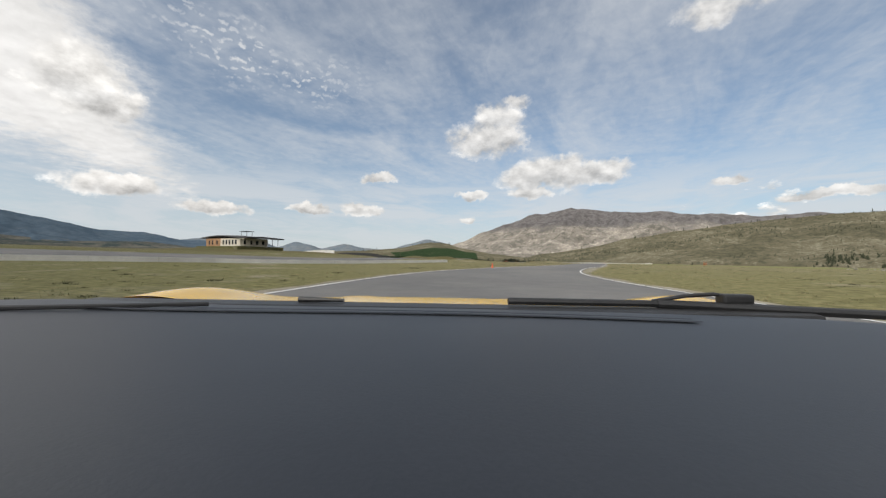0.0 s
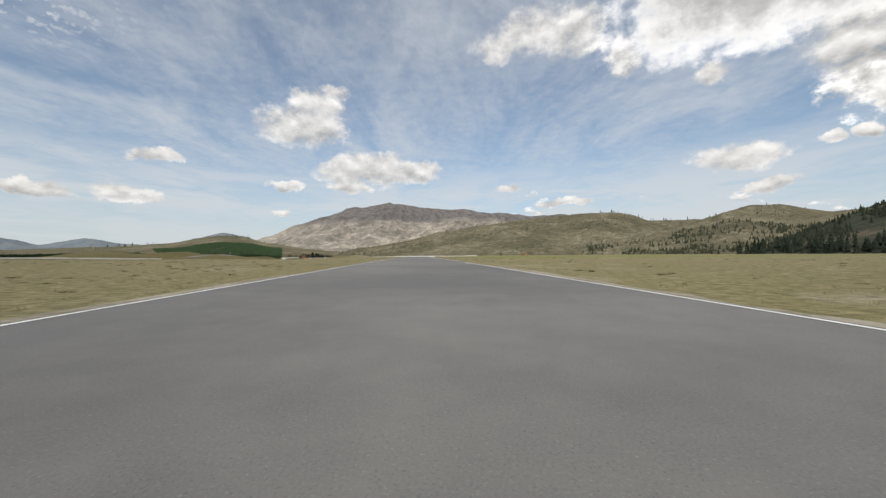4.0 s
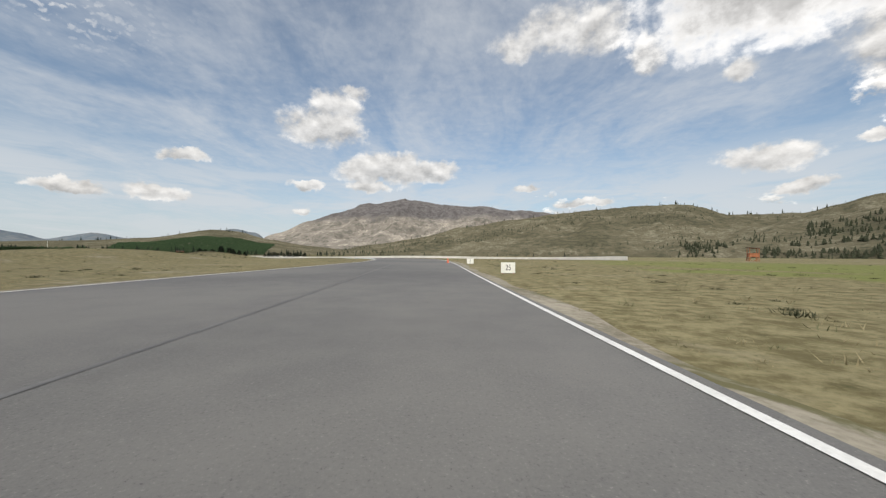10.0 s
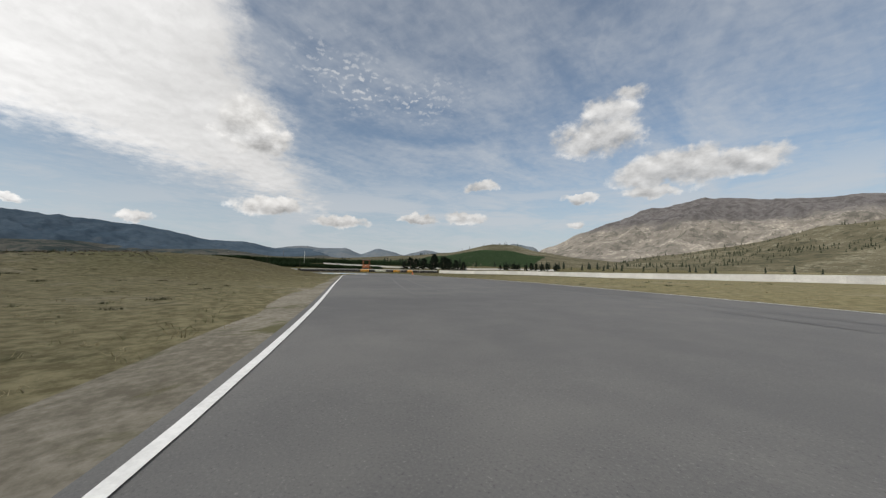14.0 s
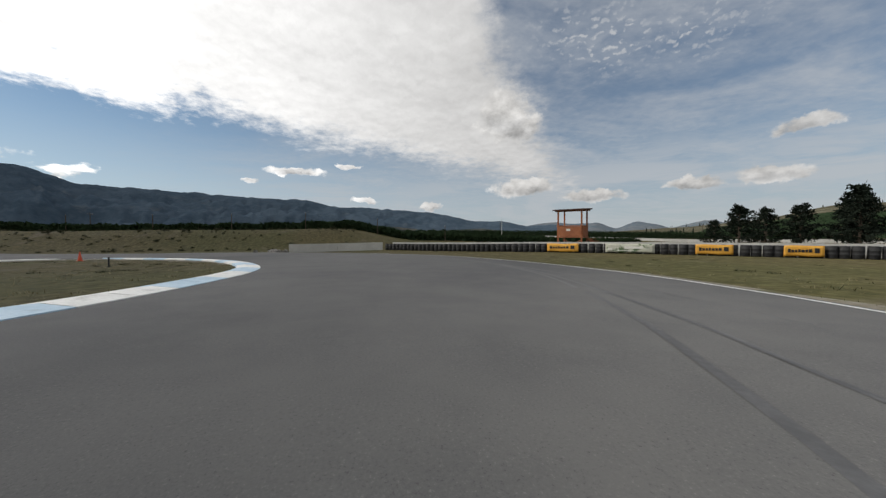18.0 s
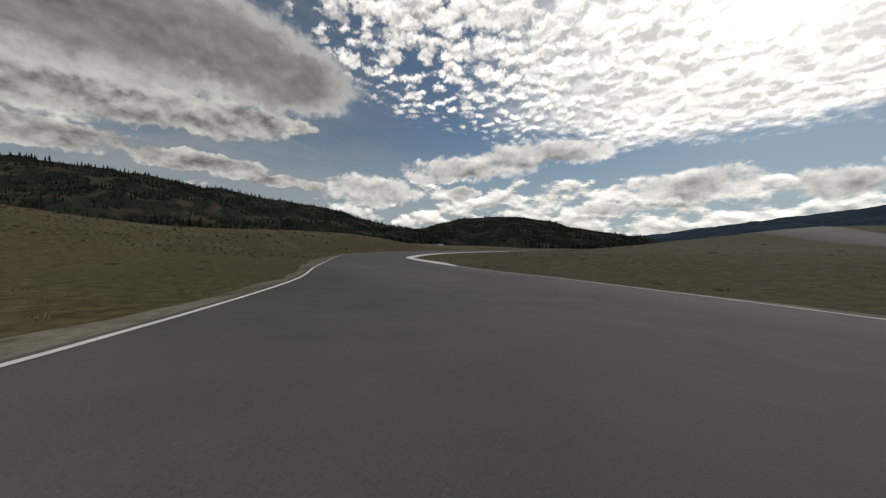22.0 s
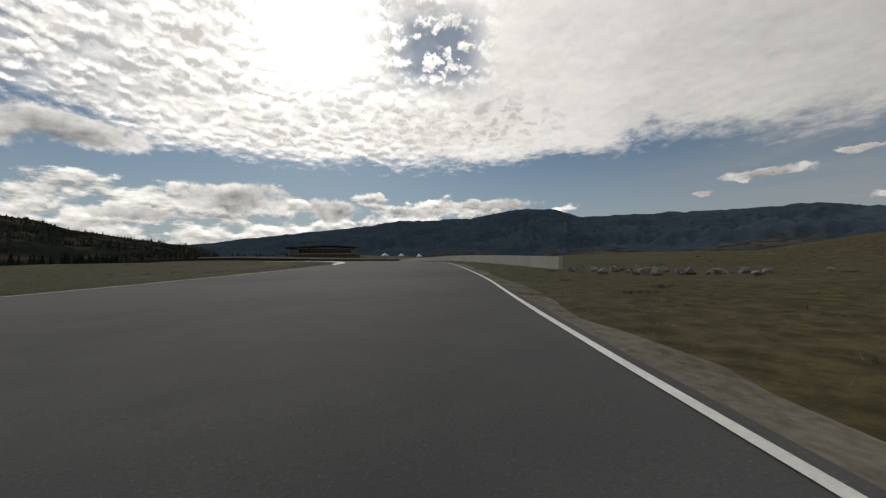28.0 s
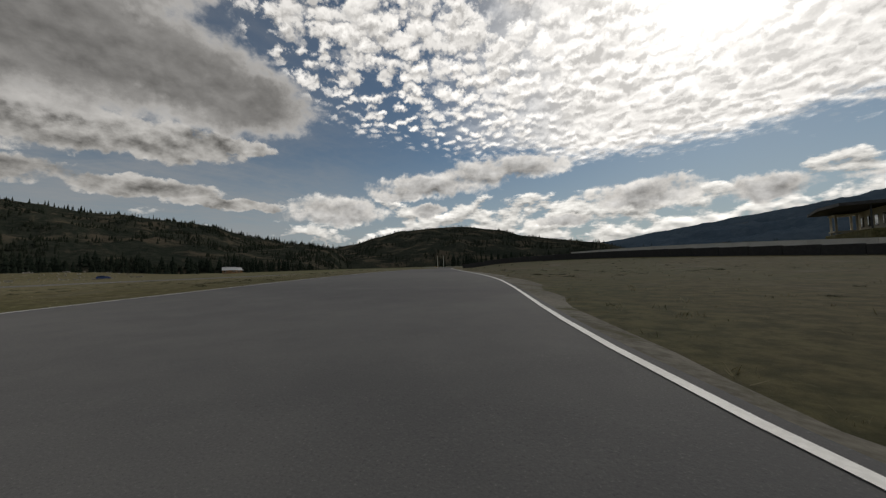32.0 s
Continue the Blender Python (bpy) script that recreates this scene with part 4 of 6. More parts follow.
def kerb(label, start, end, side, width=0.85, blue=0.5, piece=1.6):
    root = new("kerb")
    tagged(root, label, "kerb", kind="structure")
    s0, s1 = arc_near(*start), arc_near(*end)
    k = max(2, int((s1 - s0) / piece))
    cuts = np.linspace(s0, s1, k + 1)
    for i in range(k):
        taper0, taper1 = min(1, i / 3, (k - i) / 3), min(1, (i + 1) / 3, (k - i - 1) / 3)
        verts = []
        for s, tp in ((cuts[i] + 0.02, taper0), (cuts[i + 1] - 0.02, taper1)):
            for inset, h in ((-0.30, 0.05), (-0.28, 0.088), (width * 0.5 * tp, 0.14), (width * tp + 0.02, 0.11), (width * tp + 0.06, -0.1)):
                p = road_point(s, side, inset)
                verts.append((*p, float(ground_height(*p)[0]) + h))
        faces = [(j, j + 1, j + 6, j + 5) for j in range(4)] + [(0, 1, 2, 3, 4), (9, 8, 7, 6, 5)]
        if side > 0:
            faces = [f[::-1] for f in faces]
        mesh_object("kerb_stone", verts, faces, KERB_BLUE if (i // 2) % 2 and blue else KERB_WHITE, root)
    return root


kerb("worn white and pale blue kerb inside the first turn", (-25.5, 405), (-45.5, 444.5), 1, 0.7)
kerb("long worn white and pale blue kerb inside the hairpin", (-109, 482), (-160, 470), 1, 0.65)
kerb("white kerb at the hairpin exit", (-160.5, 466), (-152, 446), 1, 0.7, 0)
kerb("white kerb inside the uphill right bend", (-128, 425), (-104, 350), -1, 0.8, 0)
kerb("worn white kerb inside the left bend of the return road", (-136, 268), (-124, 196), 1, 0.8, 1)

pit_line = smooth_line([(-159, 474, 0, 4.0), (-165, 460, 0, 5.5), (-167.6, 443, 0, 4.8), (-165.2, 420, 0, 4.0), (-159.4, 385, 0, 3.6), (-155.6, 360, 0, 3.5), (-151.5, 334, 0, 3.5), (-150, 318, 0, 3.5)])
pd = np.gradient(pit_line[:, :2], axis=0)
pd /= np.linalg.norm(pd, axis=1)[:, None]
pw = pit_line[:, 3]
pit_road = ribbon("pit_road", pit_line, np.stack([-pd[:, 1], pd[:, 0]], 1), [pw + 0.2, pw, 0 * pw, -pw, -pw - 0.2], [-0.1, 0.062, 0.062, 0.062, -0.1], ASPHALT)
tagged(pit_road, "grey asphalt access road leaving the hairpin", "road", kind="structure")

lane_line = smooth_line([(-74, -60, 0, 9.0), (-72, -10, 0, 9.0), (-68, 30, 0, 8.0), (-62, 62, 0, 6.0), (-58, 92, 0, 5.0)])
ld = np.gradient(lane_line[:, :2], axis=0)
ld /= np.linalg.norm(ld, axis=1)[:, None]
lw = lane_line[:, 3]
pit_lane = ribbon("pit_lane", lane_line, np.stack([-ld[:, 1], ld[:, 0]], 1), [lw + 0.2, lw, lw * 0.5, 0 * lw, -lw * 0.5, -lw, -lw - 0.2], [-0.1, 0.06, 0.06, 0.06, 0.06, 0.06, -0.1], ASPHALT)
tagged(pit_lane, "wide grey asphalt pit lane behind the barrier wall", "road", kind="structure")

SKID = surface("tyre_rubber_mark", (0.086, 0.086, 0.088), (0.13, 0.13, 0.131), 0.5, 0.8, 0.2, 20)


def tyre_mark(start, end, a, b, width=0.11):
    s = np.linspace(arc_near(*start), arc_near(*end), 40)
    q = np.linspace(0, 1, 40)
    off = a + (b - a) * q * q * (3 - 2 * q)
    c = np.array([np.column_stack([np.interp(s, ARC, ROAD[:, k]) for k in range(2)])])[0]
    l = np.column_stack([np.interp(s, ARC, ROAD_LEFT[:, k]) for k in range(2)])
    w = width / 2 * np.sin(np.pi * np.clip(q, 0.02, 0.98)) ** 0.4
    ob = ribbon("tyre_mark", c, l, [off + w, off - w], [0.0745, 0.0745], SKID)
    tagged(ob, "black rubber tyre mark on the asphalt", "tyre mark", kind="structure")


for mark in (((-40, 440), (-75, 470), -2.0, -4.5), ((-42, 442), (-78, 472), -3.6, -6.0), ((-60, 455), (-100, 480), 2.5, -1.0), ((-120, 488), (-150, 497), -1, -4.5), ((-124, 490), (-158, 492), -2.6, -5.6),
             ((-130, 494), (-162, 482), -4.2, -4.8), ((-60, 452), (-96, 478), 3.9, 0.6), ((-20, 330), (-24, 385), -1.5, 1.0)):
    tyre_mark(*mark)

# ---------------------------------------------------------------- track furniture


def write_text(text, size, parent, at, material, name="lettering"):
    cu = bpy.data.curves.new(name, "FONT")
    cu.body, cu.size, cu.align_x, cu.align_y, cu.extrude = text, size, "CENTER", "CENTER", 0.003
    tmp = bpy.data.objects.new(name, cu)
    me = bpy.data.meshes.new_from_object(tmp)
    bpy.data.objects.remove(tmp)
    me.materials.clear()
    me.materials.append(material)
    ob = new(name, me)
    ob.parent = parent
    ob.matrix_basis = Matrix.Translation(at) @ pose(0, 0, 0, 90, 0, 0) @ Matrix.Diagonal((0.8, 1.15, 1, 1))
    return ob


def distance_board(text, x, y):
    root = new("distance_board")
    part("panel", box((0.80, 0.035, 0.60), (0, 0, 0.36), bevel=0.006), BOARD_WHITE, root)
    for sx in (-0.3, 0.3):
        part("stake", box((0.045, 0.045, 0.80), (sx, 0.042, 0.22)), TIMBER, root)
    write_text(text, 0.40, root, (0, -0.0215, 0.36), BLACK_PAINT)
    place(root, x, y)
    tagged(root, "white braking board lettered %s in black beside the asphalt" % text, "sign", "braking boards")


for text, x, y in (("100", -11.2, 288.0), ("75", -11.9, 310.1), ("50", -12.9, 332.0), ("25", -13.7, 353.8), ("0", -14.6, 375.7)):
    distance_board(text, x, y)


def traffic_cone():
    root = new("traffic_cone")
    bm = bmesh.new()
    add_tube(bm, (0, 0, 0.03), (0, 0, 0.70), 0.14, 0.028, 20)
    part("body", bm, ORANGE, root)
    part("base", box((0.36, 0.36, 0.035), (0, 0, 0.018), bevel=0.008), ORANGE, root)
    bm = bmesh.new()
    add_tube(bm, (0, 0, 0.70), (0, 0, 0.715), 0.030, 0.022, 20)
    part("rim", bm, ORANGE, root)
    return tagged(root, "plain orange plastic traffic cone standing on dry grass", "traffic cone", "traffic cones")


first_cone = place(traffic_cone(), -14.8, 42.0)
for x, y in ((-114.2, 495.8), (-153.4, 470.2), (-17.3, 378.6)):
    copy_thing(first_cone, pose(x, y, float(ground_height(x, y)[0]), 0, 0, x))


def marker_post(x, y, h=0.9, material=ORANGE, label="slim orange marker post at the grass edge"):
    root = new("marker_post")
    part("stake", box((0.09, 0.04, h), (0, 0, h / 2), bevel=0.008), material, root)
    part("foot", tube((0, 0, 0), (0, 0, 0.03), 0.12, 0.10), BLACK_RUBBER, root)
    place(root, x, y)
    tagged(root, label, "post", "marker posts")


marker_post(-145.6, 478.4, 0.55, DARK_METAL, "short dark marker post in the infield grass")
marker_post(-129.5, 234.0, 0.8)
marker_post(-136, 129.8, 1.9, BOARD_WHITE, "tall slim white post beside the dark barrier")
marker_post(-163.5, 228.0, 1.0, DARK_METAL, "short dark post in front of the concrete wall")


def drum():
    root = new("drum")
    prof = [(0.0, 0.0), (0.27, 0.0), (0.285, 0.02), (0.285, 0.26), (0.297, 0.275), (0.285, 0.29), (0.285, 0.52), (0.297, 0.535), (0.285, 0.55), (0.285, 0.79), (0.27, 0.81)]
    rings = [[(r * math.cos(a), r * math.sin(a), z) for a in np.linspace(0, 2 * math.pi, 18, endpoint=False)] for r, z in prof]
    shell("body", rings, BLACK_RUBBER, root, closed=True)
    part("lid", tube((0, 0, 0.775), (0, 0, 0.79), 0.272, 0.272, 18), DARK_METAL, root)
    return tagged(root, "black plastic drum in a row before the concrete wall", "drum", "black drums")


drum_line = along([(-169.7, 492.2), (-139.0, 528.4)], 0.60)
model = None
for i, (x, y) in enumerate(drum_line):
    z = float(ground_height(x, y)[0])
    m = pose(x + random.uniform(-0.04, 0.04), y + random.uniform(-0.04, 0.04), z, random.uniform(-2, 2), random.uniform(-2, 2), random.uniform(0, 360))
    if model is None:
        model = drum()
        model.matrix_basis = m
    else:
        copy_thing(model, m)


def banner(a, b, material, bars, bar_material, label):
    a, b = Vector((*a, 0)), Vector((*b, 0))
    d = (b - a).normalized()
    out = Vector((d.y, -d.x, 0)) * 0.36
    w = (b - a).length
    root = new("banner")
    rings = []
    for i in range(5):
        z = 0.10 + 0.72 * i / 4
        rings.append([(x, 0.02 * math.sin(x * 5 + i), z + 0.02 * math.sin(x * 3)) for x in np.linspace(0, w, 14)])
    sheet = shell("sheet", rings, material, root)
    mod = sheet.modifiers.new("thickness", "SOLIDIFY")
    mod.thickness = 0.012
    for x0, x1, z0, z1 in bars:
        part("printed_bar", box(((x1 - x0) * w, 0.008, z1 - z0), ((x0 + x1) / 2 * w, -0.034, (z0 + z1) / 2)), bar_material, root)
    p = a + out
    root.matrix_basis = pose(p.x, p.y, float(ground_height(p.x, p.y)[0]), 0, 0, math.degrees(math.atan2(d.y, d.x)))
    tagged(root, label, "banner", "banners on the drums")


bars = [(0.10, 0.17, 0.36, 0.60), (0.19, 0.26, 0.38, 0.55), (0.28, 0.34, 0.38, 0.55), (0.36, 0.42, 0.38, 0.58), (0.44, 0.52, 0.38, 0.55), (0.54, 0.60, 0.38, 0.56), (0.62, 0.70, 0.38, 0.58), (0.76, 0.88, 0.34, 0.64)]
for a, b in (((-156.25, 508.06), (-154.44, 510.2)), ((-149.0, 516.61), (-147.58, 518.28)), ((-145.9, 520.27), (-144.67, 521.72))):
    banner(a, b, BANNER, bars, BLACK_PAINT, "orange fabric banner with dark unreadable print hung on the drums")
banner((-153.01, 511.88), (-150.68, 514.62), BANNER_PALE, [(0.4, 0.78, 0.42, 0.62), (0.25, 0.60, 0.22, 0.28), (0.05, 0.15, 0.3, 0.45)], BOARD_WHITE, "patterned green and white banner with white bars")


def marshal_tower(x, y, turn):
    root = new("marshal_tower")
    w, top, deck = 1.10, 4.05, 1.45
    for sx in (-w, w):
        for sy in (-w, w):
            part("post", box((0.14, 0.14, top), (sx, sy, top / 2), bevel=0.01), TIMBER, root)
    part("deck", box((2.5, 2.5, 0.12), (0, 0, deck)), TIMBER, root)
    for k in range(4):
        ang = k * 90
        m = Matrix.Rotation(radians(ang), 3, "Z")
        for z in (deck + 0.18, deck + 0.37, deck + 0.56, deck + 0.75, deck + 0.94):
            part("railing_board", box((2.2, 0.04, 0.165), m @ Vector((0, -w - 0.09, z)), (0, 0, ang), 0.006), TIMBER, root)
        part("top_rail", box((2.36, 0.12, 0.06), m @ Vector((0, -w - 0.09, deck + 1.08)), (0, 0, ang), 0.006), TIMBER, root)
        part("brace", box((0.09, 0.09, 1.6), m @ Vector((0.35, -w - 0.01, 0.62)), (0, 50, ang)), TIMBER, root)
    part("roof", box((3.1, 3.0, 0.12), (0, 0, top + 0.12), (4, 0, 0), 0.02), ROOF_BROWN, root, "flat overhanging brown roof")
    for sy in (-0.9, 0, 0.9):
        part("rafter", box((2.9, 0.08, 0.12), (0, sy, top + 0.0 + sy * 0.07)), TIMBER, root)
    for i in range(6):
        part("step", box((0.8, 0.22, 0.05), (w + 0.55 + (5 - i) * 0.24, 0.6, 0.2 + i * 0.21)), TIMBER, root)
    part("stringer", box((2.05, 0.06, 0.2), (w + 1.05, 0.18, 0.62), (0, 41, 0)), TIMBER, root)
    part("stringer", box((2.05, 0.06, 0.2), (w + 1.05, 1.02, 0.62), (0, 41, 0)), TIMBER, root)
    part("notice", box((0.35, 0.02, 0.22), (-0.1, -w - 0.125, deck + 0.68)), BOARD_WHITE, root, "small white notice board")
    place(root, x, y, -0.05, turn)
    tagged(root, "red-stained timber marshal tower with a flat brown roof", "tower", "marshal towers")


marshal_tower(-157.8, 511.2, 49.7)
marshal_tower(74.5, 441.0, 65)

# dark barrier on the return road
barrier = new("dark_barrier")
tagged(barrier, "long dark conveyor-belt faced tyre barrier", "barrier", kind="structure")
nodes = along([(-180.2, 160.8), (-160, 146), (-135, 130.5), (-105, 114), (-72, 98)], 3.0)
for a, b in zip(nodes[:-1], nodes[1:]):
    d = (b - a) / np.hypot(*(b - a))
    ang = math.degrees(math.atan2(d[1], d[0]))
    c = (a + b) / 2
    ob = part("belt_panel", box((np.hypot(*(b - a)) - 0.04, 0.5, 1.15), (0, 0, 0.5), bevel=0.04), BLACK_RUBBER, barrier)
    ob.matrix_basis = pose(c[0], c[1], float(ground_height(*c)[0]), 0, 0, ang)


def clubhouse(x, y, z, turn):
    root = new("clubhouse")
    L, D, h = 29.0, 12.0, 3.6
    part("terrace_base", box((L + 7, D + 9, 2.4), (0, 1.5, -1.2), bevel=0.3), GROUND, root, "dry grass terrace edge")
    # north front: piers between tall windows
    yy = D / 2
    part("wall", box((L, 0.3, 0.7), (0, yy, 0.35)), STUCCO, root)
    part("wall", box((L, 0.3, 0.5), (0, yy, h - 0.25)), STUCCO, root)
    for i in range(12):
        px = -L / 2 + i * L / 11
        part("pier", box((0.8 if i in (0, 11) else 0.16, 0.34, h - 1.2), (px, yy, 0.7 + (h - 1.2) / 2)), STUCCO if i in (0, 11) else DARK_METAL, root)
        if i < 11:
            win = part("window", box((0.08, 0.12, h - 1.24), (px + L / 22, yy + 0.02, 0.7 + (h - 1.2) / 2)), DARK_METAL, root)
            part("pane", box((L / 11 - 0.3, 0.05, h - 1.24), (px + L / 22, yy, 0.7 + (h - 1.2) / 2)), DARK_GLASS, win)
    # south side: timber half and plaster half, each with small windows
    part("wall", box((L * 0.45, 0.3, h), (-L * 0.275, -yy, h / 2)), CLADDING, root, "orange-brown timber wall")
    part("wall", box((L * 0.55, 0.3, h), (L * 0.225, -yy, h / 2)), STUCCO, root)
    for px in (-11.5, -8.5, -4.5, 1.0, 3.6, 6.2, 8.8, 11.4):
        win = part("window", box((1.2, 0.12, 1.9), (px, -yy - 0.12, 1.8)), DARK_METAL, root)
        part("pane", box((1.0, 0.05, 1.7), (px, -yy - 0.17, 1.8)), DARK_GLASS, win)
    for sx in (-1, 1):
        part("side_wall", box((0.3, D - 0.36, h - 0.02), (sx * (L / 2 - 0.1), 0, h / 2)), STUCCO if sx > 0 else CLADDING, root)
        for k in range(4):
            win = part("side_window", box((0.10, 1.2, 1.7), (sx * (L / 2 + 0.04), -4.2 + k * 2.8, 1.75)), DARK_METAL, root)
            part("pane", box((0.05, 1.04, 1.54), (sx * (L / 2 + 0.075), -4.2 + k * 2.8, 1.75)), DARK_GLASS, win)
    # gull-wing roof
    rings = []
    for i in range(9):
        u = i / 8
        xx = -(L / 2 + 3.5) + u * (L + 9.5)
        lift = 0.5 + 0.9 * math.sin(math.pi * min(1.0, u * 1.2)) - 0.25 * u
        rings.append([(xx, -D / 2 - 0.9, h + lift - 0.4), (xx, 0, h + lift), (xx, D / 2 + 4.5, h + lift - 0.4)])
    roof = shell("roof", rings, ROOF_DARK, root, smooth=False)
    mod = roof.modifiers.new("thickness", "SOLIDIFY")
    mod.thickness = 0.45
    for i in range(9):
        part("column", tube((-(L / 2 + 2.8) + i * (L + 5.6) / 8, D / 2 + 3.6, 0), (-(L / 2 + 2.8) + i * (L + 5.6) / 8, D / 2 + 3.6, h + 0.45), 0.11), DARK_METAL, root)
    for i in range(9):
        part("terrace_post", tube((-L / 2 - 3 + i * 4.2, D / 2 + 5.4, -0.1), (-L / 2 - 3 + i * 4.2, D / 2 + 5.4, 1.0), 0.04, sides=6), DARK_METAL, root)
    # open lookout frame on the roof
    for sx in (-2.2, 2.2):
        for sy in (-1.2, 1.2):
            part("lookout_post", box((0.12, 0.12, 2.4), (L / 2 - 6 + sx, sy, h + 2.0)), DARK_METAL, root)
    part("lookout_roof", box((6.4, 3.4, 0.15), (L / 2 - 6, 0, h + 3.25)), DARK_METAL, root)
    # white stair frame at the east end
    for sx in (0, 2.4):
        for sy in (-1.4, 1.4):
            part("stair_post", box((0.25, 0.25, 3.6), (L / 2 + 0.8 + sx, sy - 5, 1.6)), STUCCO, root)
    for zz in (0.4, 3.2):
        part("stair_landing", box((3.0, 3.2, 0.25), (L / 2 + 2.0, -5, zz)), STUCCO, root)
    root.matrix_basis = pose(x, y, z, 0, 0, turn)
    tagged(root, "long low cream clubhouse with dark windows and a dark overhanging roof", "building")


clubhouse(-159.5, 98.0, 5.2, -4)


def canopy_tent(x, y, z, s=3.2):
    root = new("canopy_tent")
    bm = bmesh.new()
    bmesh.ops.create_cone(bm, cap_ends=False, segments=4, radius1=s * 0.72, radius2=0.05, depth=1.3, matrix=Matrix.Translation((0, 0, 2.95)) @ Matrix.Rotation(radians(45), 4, "Z"))
    part("canopy", bm, TENT, root)
    for k in range(4):
        a = radians(k * 90)
        part("valance", box((s, 0.03, 0.35), (math.sin(a) * s / 2, math.cos(a) * s / 2, 2.15), (0, 0, -k * 90)), TENT, root)
    for sx in (-1, 1):
        for sy in (-1, 1):
            part("leg", tube((sx * s / 2, sy * s / 2, 0), (sx * s / 2, sy * s / 2, 2.3), 0.03, sides=6), GREY_METAL, root)
    root.matrix_basis = pose(x, y, z)
    tagged(root, "white pop-up canopy tent on the terrace", "tent", "canopy tents")


for x, y, s in ((-184.6, 130, 3.2), (-192.6, 133.5, 2.6), (-202, 136, 2.4)):
    canopy_tent(x, y, float(ground_height(x, y)[0]), s)


def cottage(x, y, turn, w=9.0, d=7.0):
    root = new("cottage")
    h, ridge = 2.7, 2.0
    for sy in (-1, 1):
        part("wall", box((w, 0.2, h), (0, sy * (d / 2 - 0.1), h / 2)), CLADDING, root)
        rings = [[(px, sy * (d / 2 + 0.5), h - 0.28), (px, 0, h + ridge)] for px in (-w / 2 - 0.4, w / 2 + 0.4)]
        slope = shell("roof_slope", rings, GREY_METAL, root, smooth=False)
        slope.modifiers.new("thickness", "SOLIDIFY").thickness = 0.12
    for sx in (-1, 1):
        bm = bmesh.new()
        for px in (sx * w / 2, sx * (w / 2 - 0.2)):
            bm.faces.new([bm.verts.new(p) for p in ((px, -d / 2 + 0.2, 0), (px, d / 2 - 0.2, 0), (px, d / 2 - 0.2, h), (px, 0, h + ridge - 0.15), (px, -d / 2 + 0.2, h))])
        part("gable", bm, CLADDING, root)
    for px in (-2.8, 2.8):
        win = part("window", box((1.4, 0.10, 1.2), (px, d / 2 + 0.02, 1.5)), BOARD_WHITE, root)
        part("pane", box((1.2, 0.04, 1.0), (px, d / 2 + 0.06, 1.5)), DARK_GLASS, win)
    part("door", box((0.95, 0.08, 2.05), (0, d / 2 + 0.02, 1.02)), CLADDING, root)
    part("chimney", box((0.6, 0.6, 1.6), (w * 0.25, 0.9, h + ridge - 0.2)), CONCRETE, root)
    place(root, x, y, 0, turn)
    tagged(root, "brown timber house with a grey metal roof below the wooded hill", "house", "valley houses")


cottage(160, 42, 62)
cottage(186, 26, 80, 11.0, 7.5)

def light_pole(x, y, h):
    root = new("light_pole")
    part("shaft", tube((0, 0, -0.3), (0, 0, h), 0.20, 0.13, 12), BOARD_WHITE, root)
    part("base", box((0.7, 0.7, 0.35), (0, 0, 0.15), bevel=0.04), CONCRETE, root)
    part("lamp_head", box((1.1, 0.4, 0.25), (0, 0.25, h), bevel=0.05), GREY_METAL, root)
    place(root, x, y)
    tagged(root, "tall white light pole on a concrete base", "light pole", "light poles")


for x, y in ((45, -80), (50, -78)):
    light_pole(x, y, 10.2)


def flag_mast(x, y, h):
    root = new("flag_mast")
    part("shaft", tube((0, 0, -0.3), (0, 0, h), 0.10, 0.05, 10), BOARD_WHITE, root)
    part("collar", tube((0, 0, 0), (0, 0, 0.35), 0.18, 0.15, 10), GREY_METAL, root)
    part("finial", tube((0, 0, h), (0, 0, h + 0.15), 0.09, 0.03, 8), GREY_METAL, root)
    place(root, x, y)
    tagged(root, "slim white mast standing beyond the vineyard", "mast")


flag_mast(-250, 529, 9.0)

BLUE_PAINT = surface("blue_car_paint", (0.02, 0.045, 0.16), (0.03, 0.06, 0.20), 1.0, 0.25, 0.0, 4, spec=0.6)


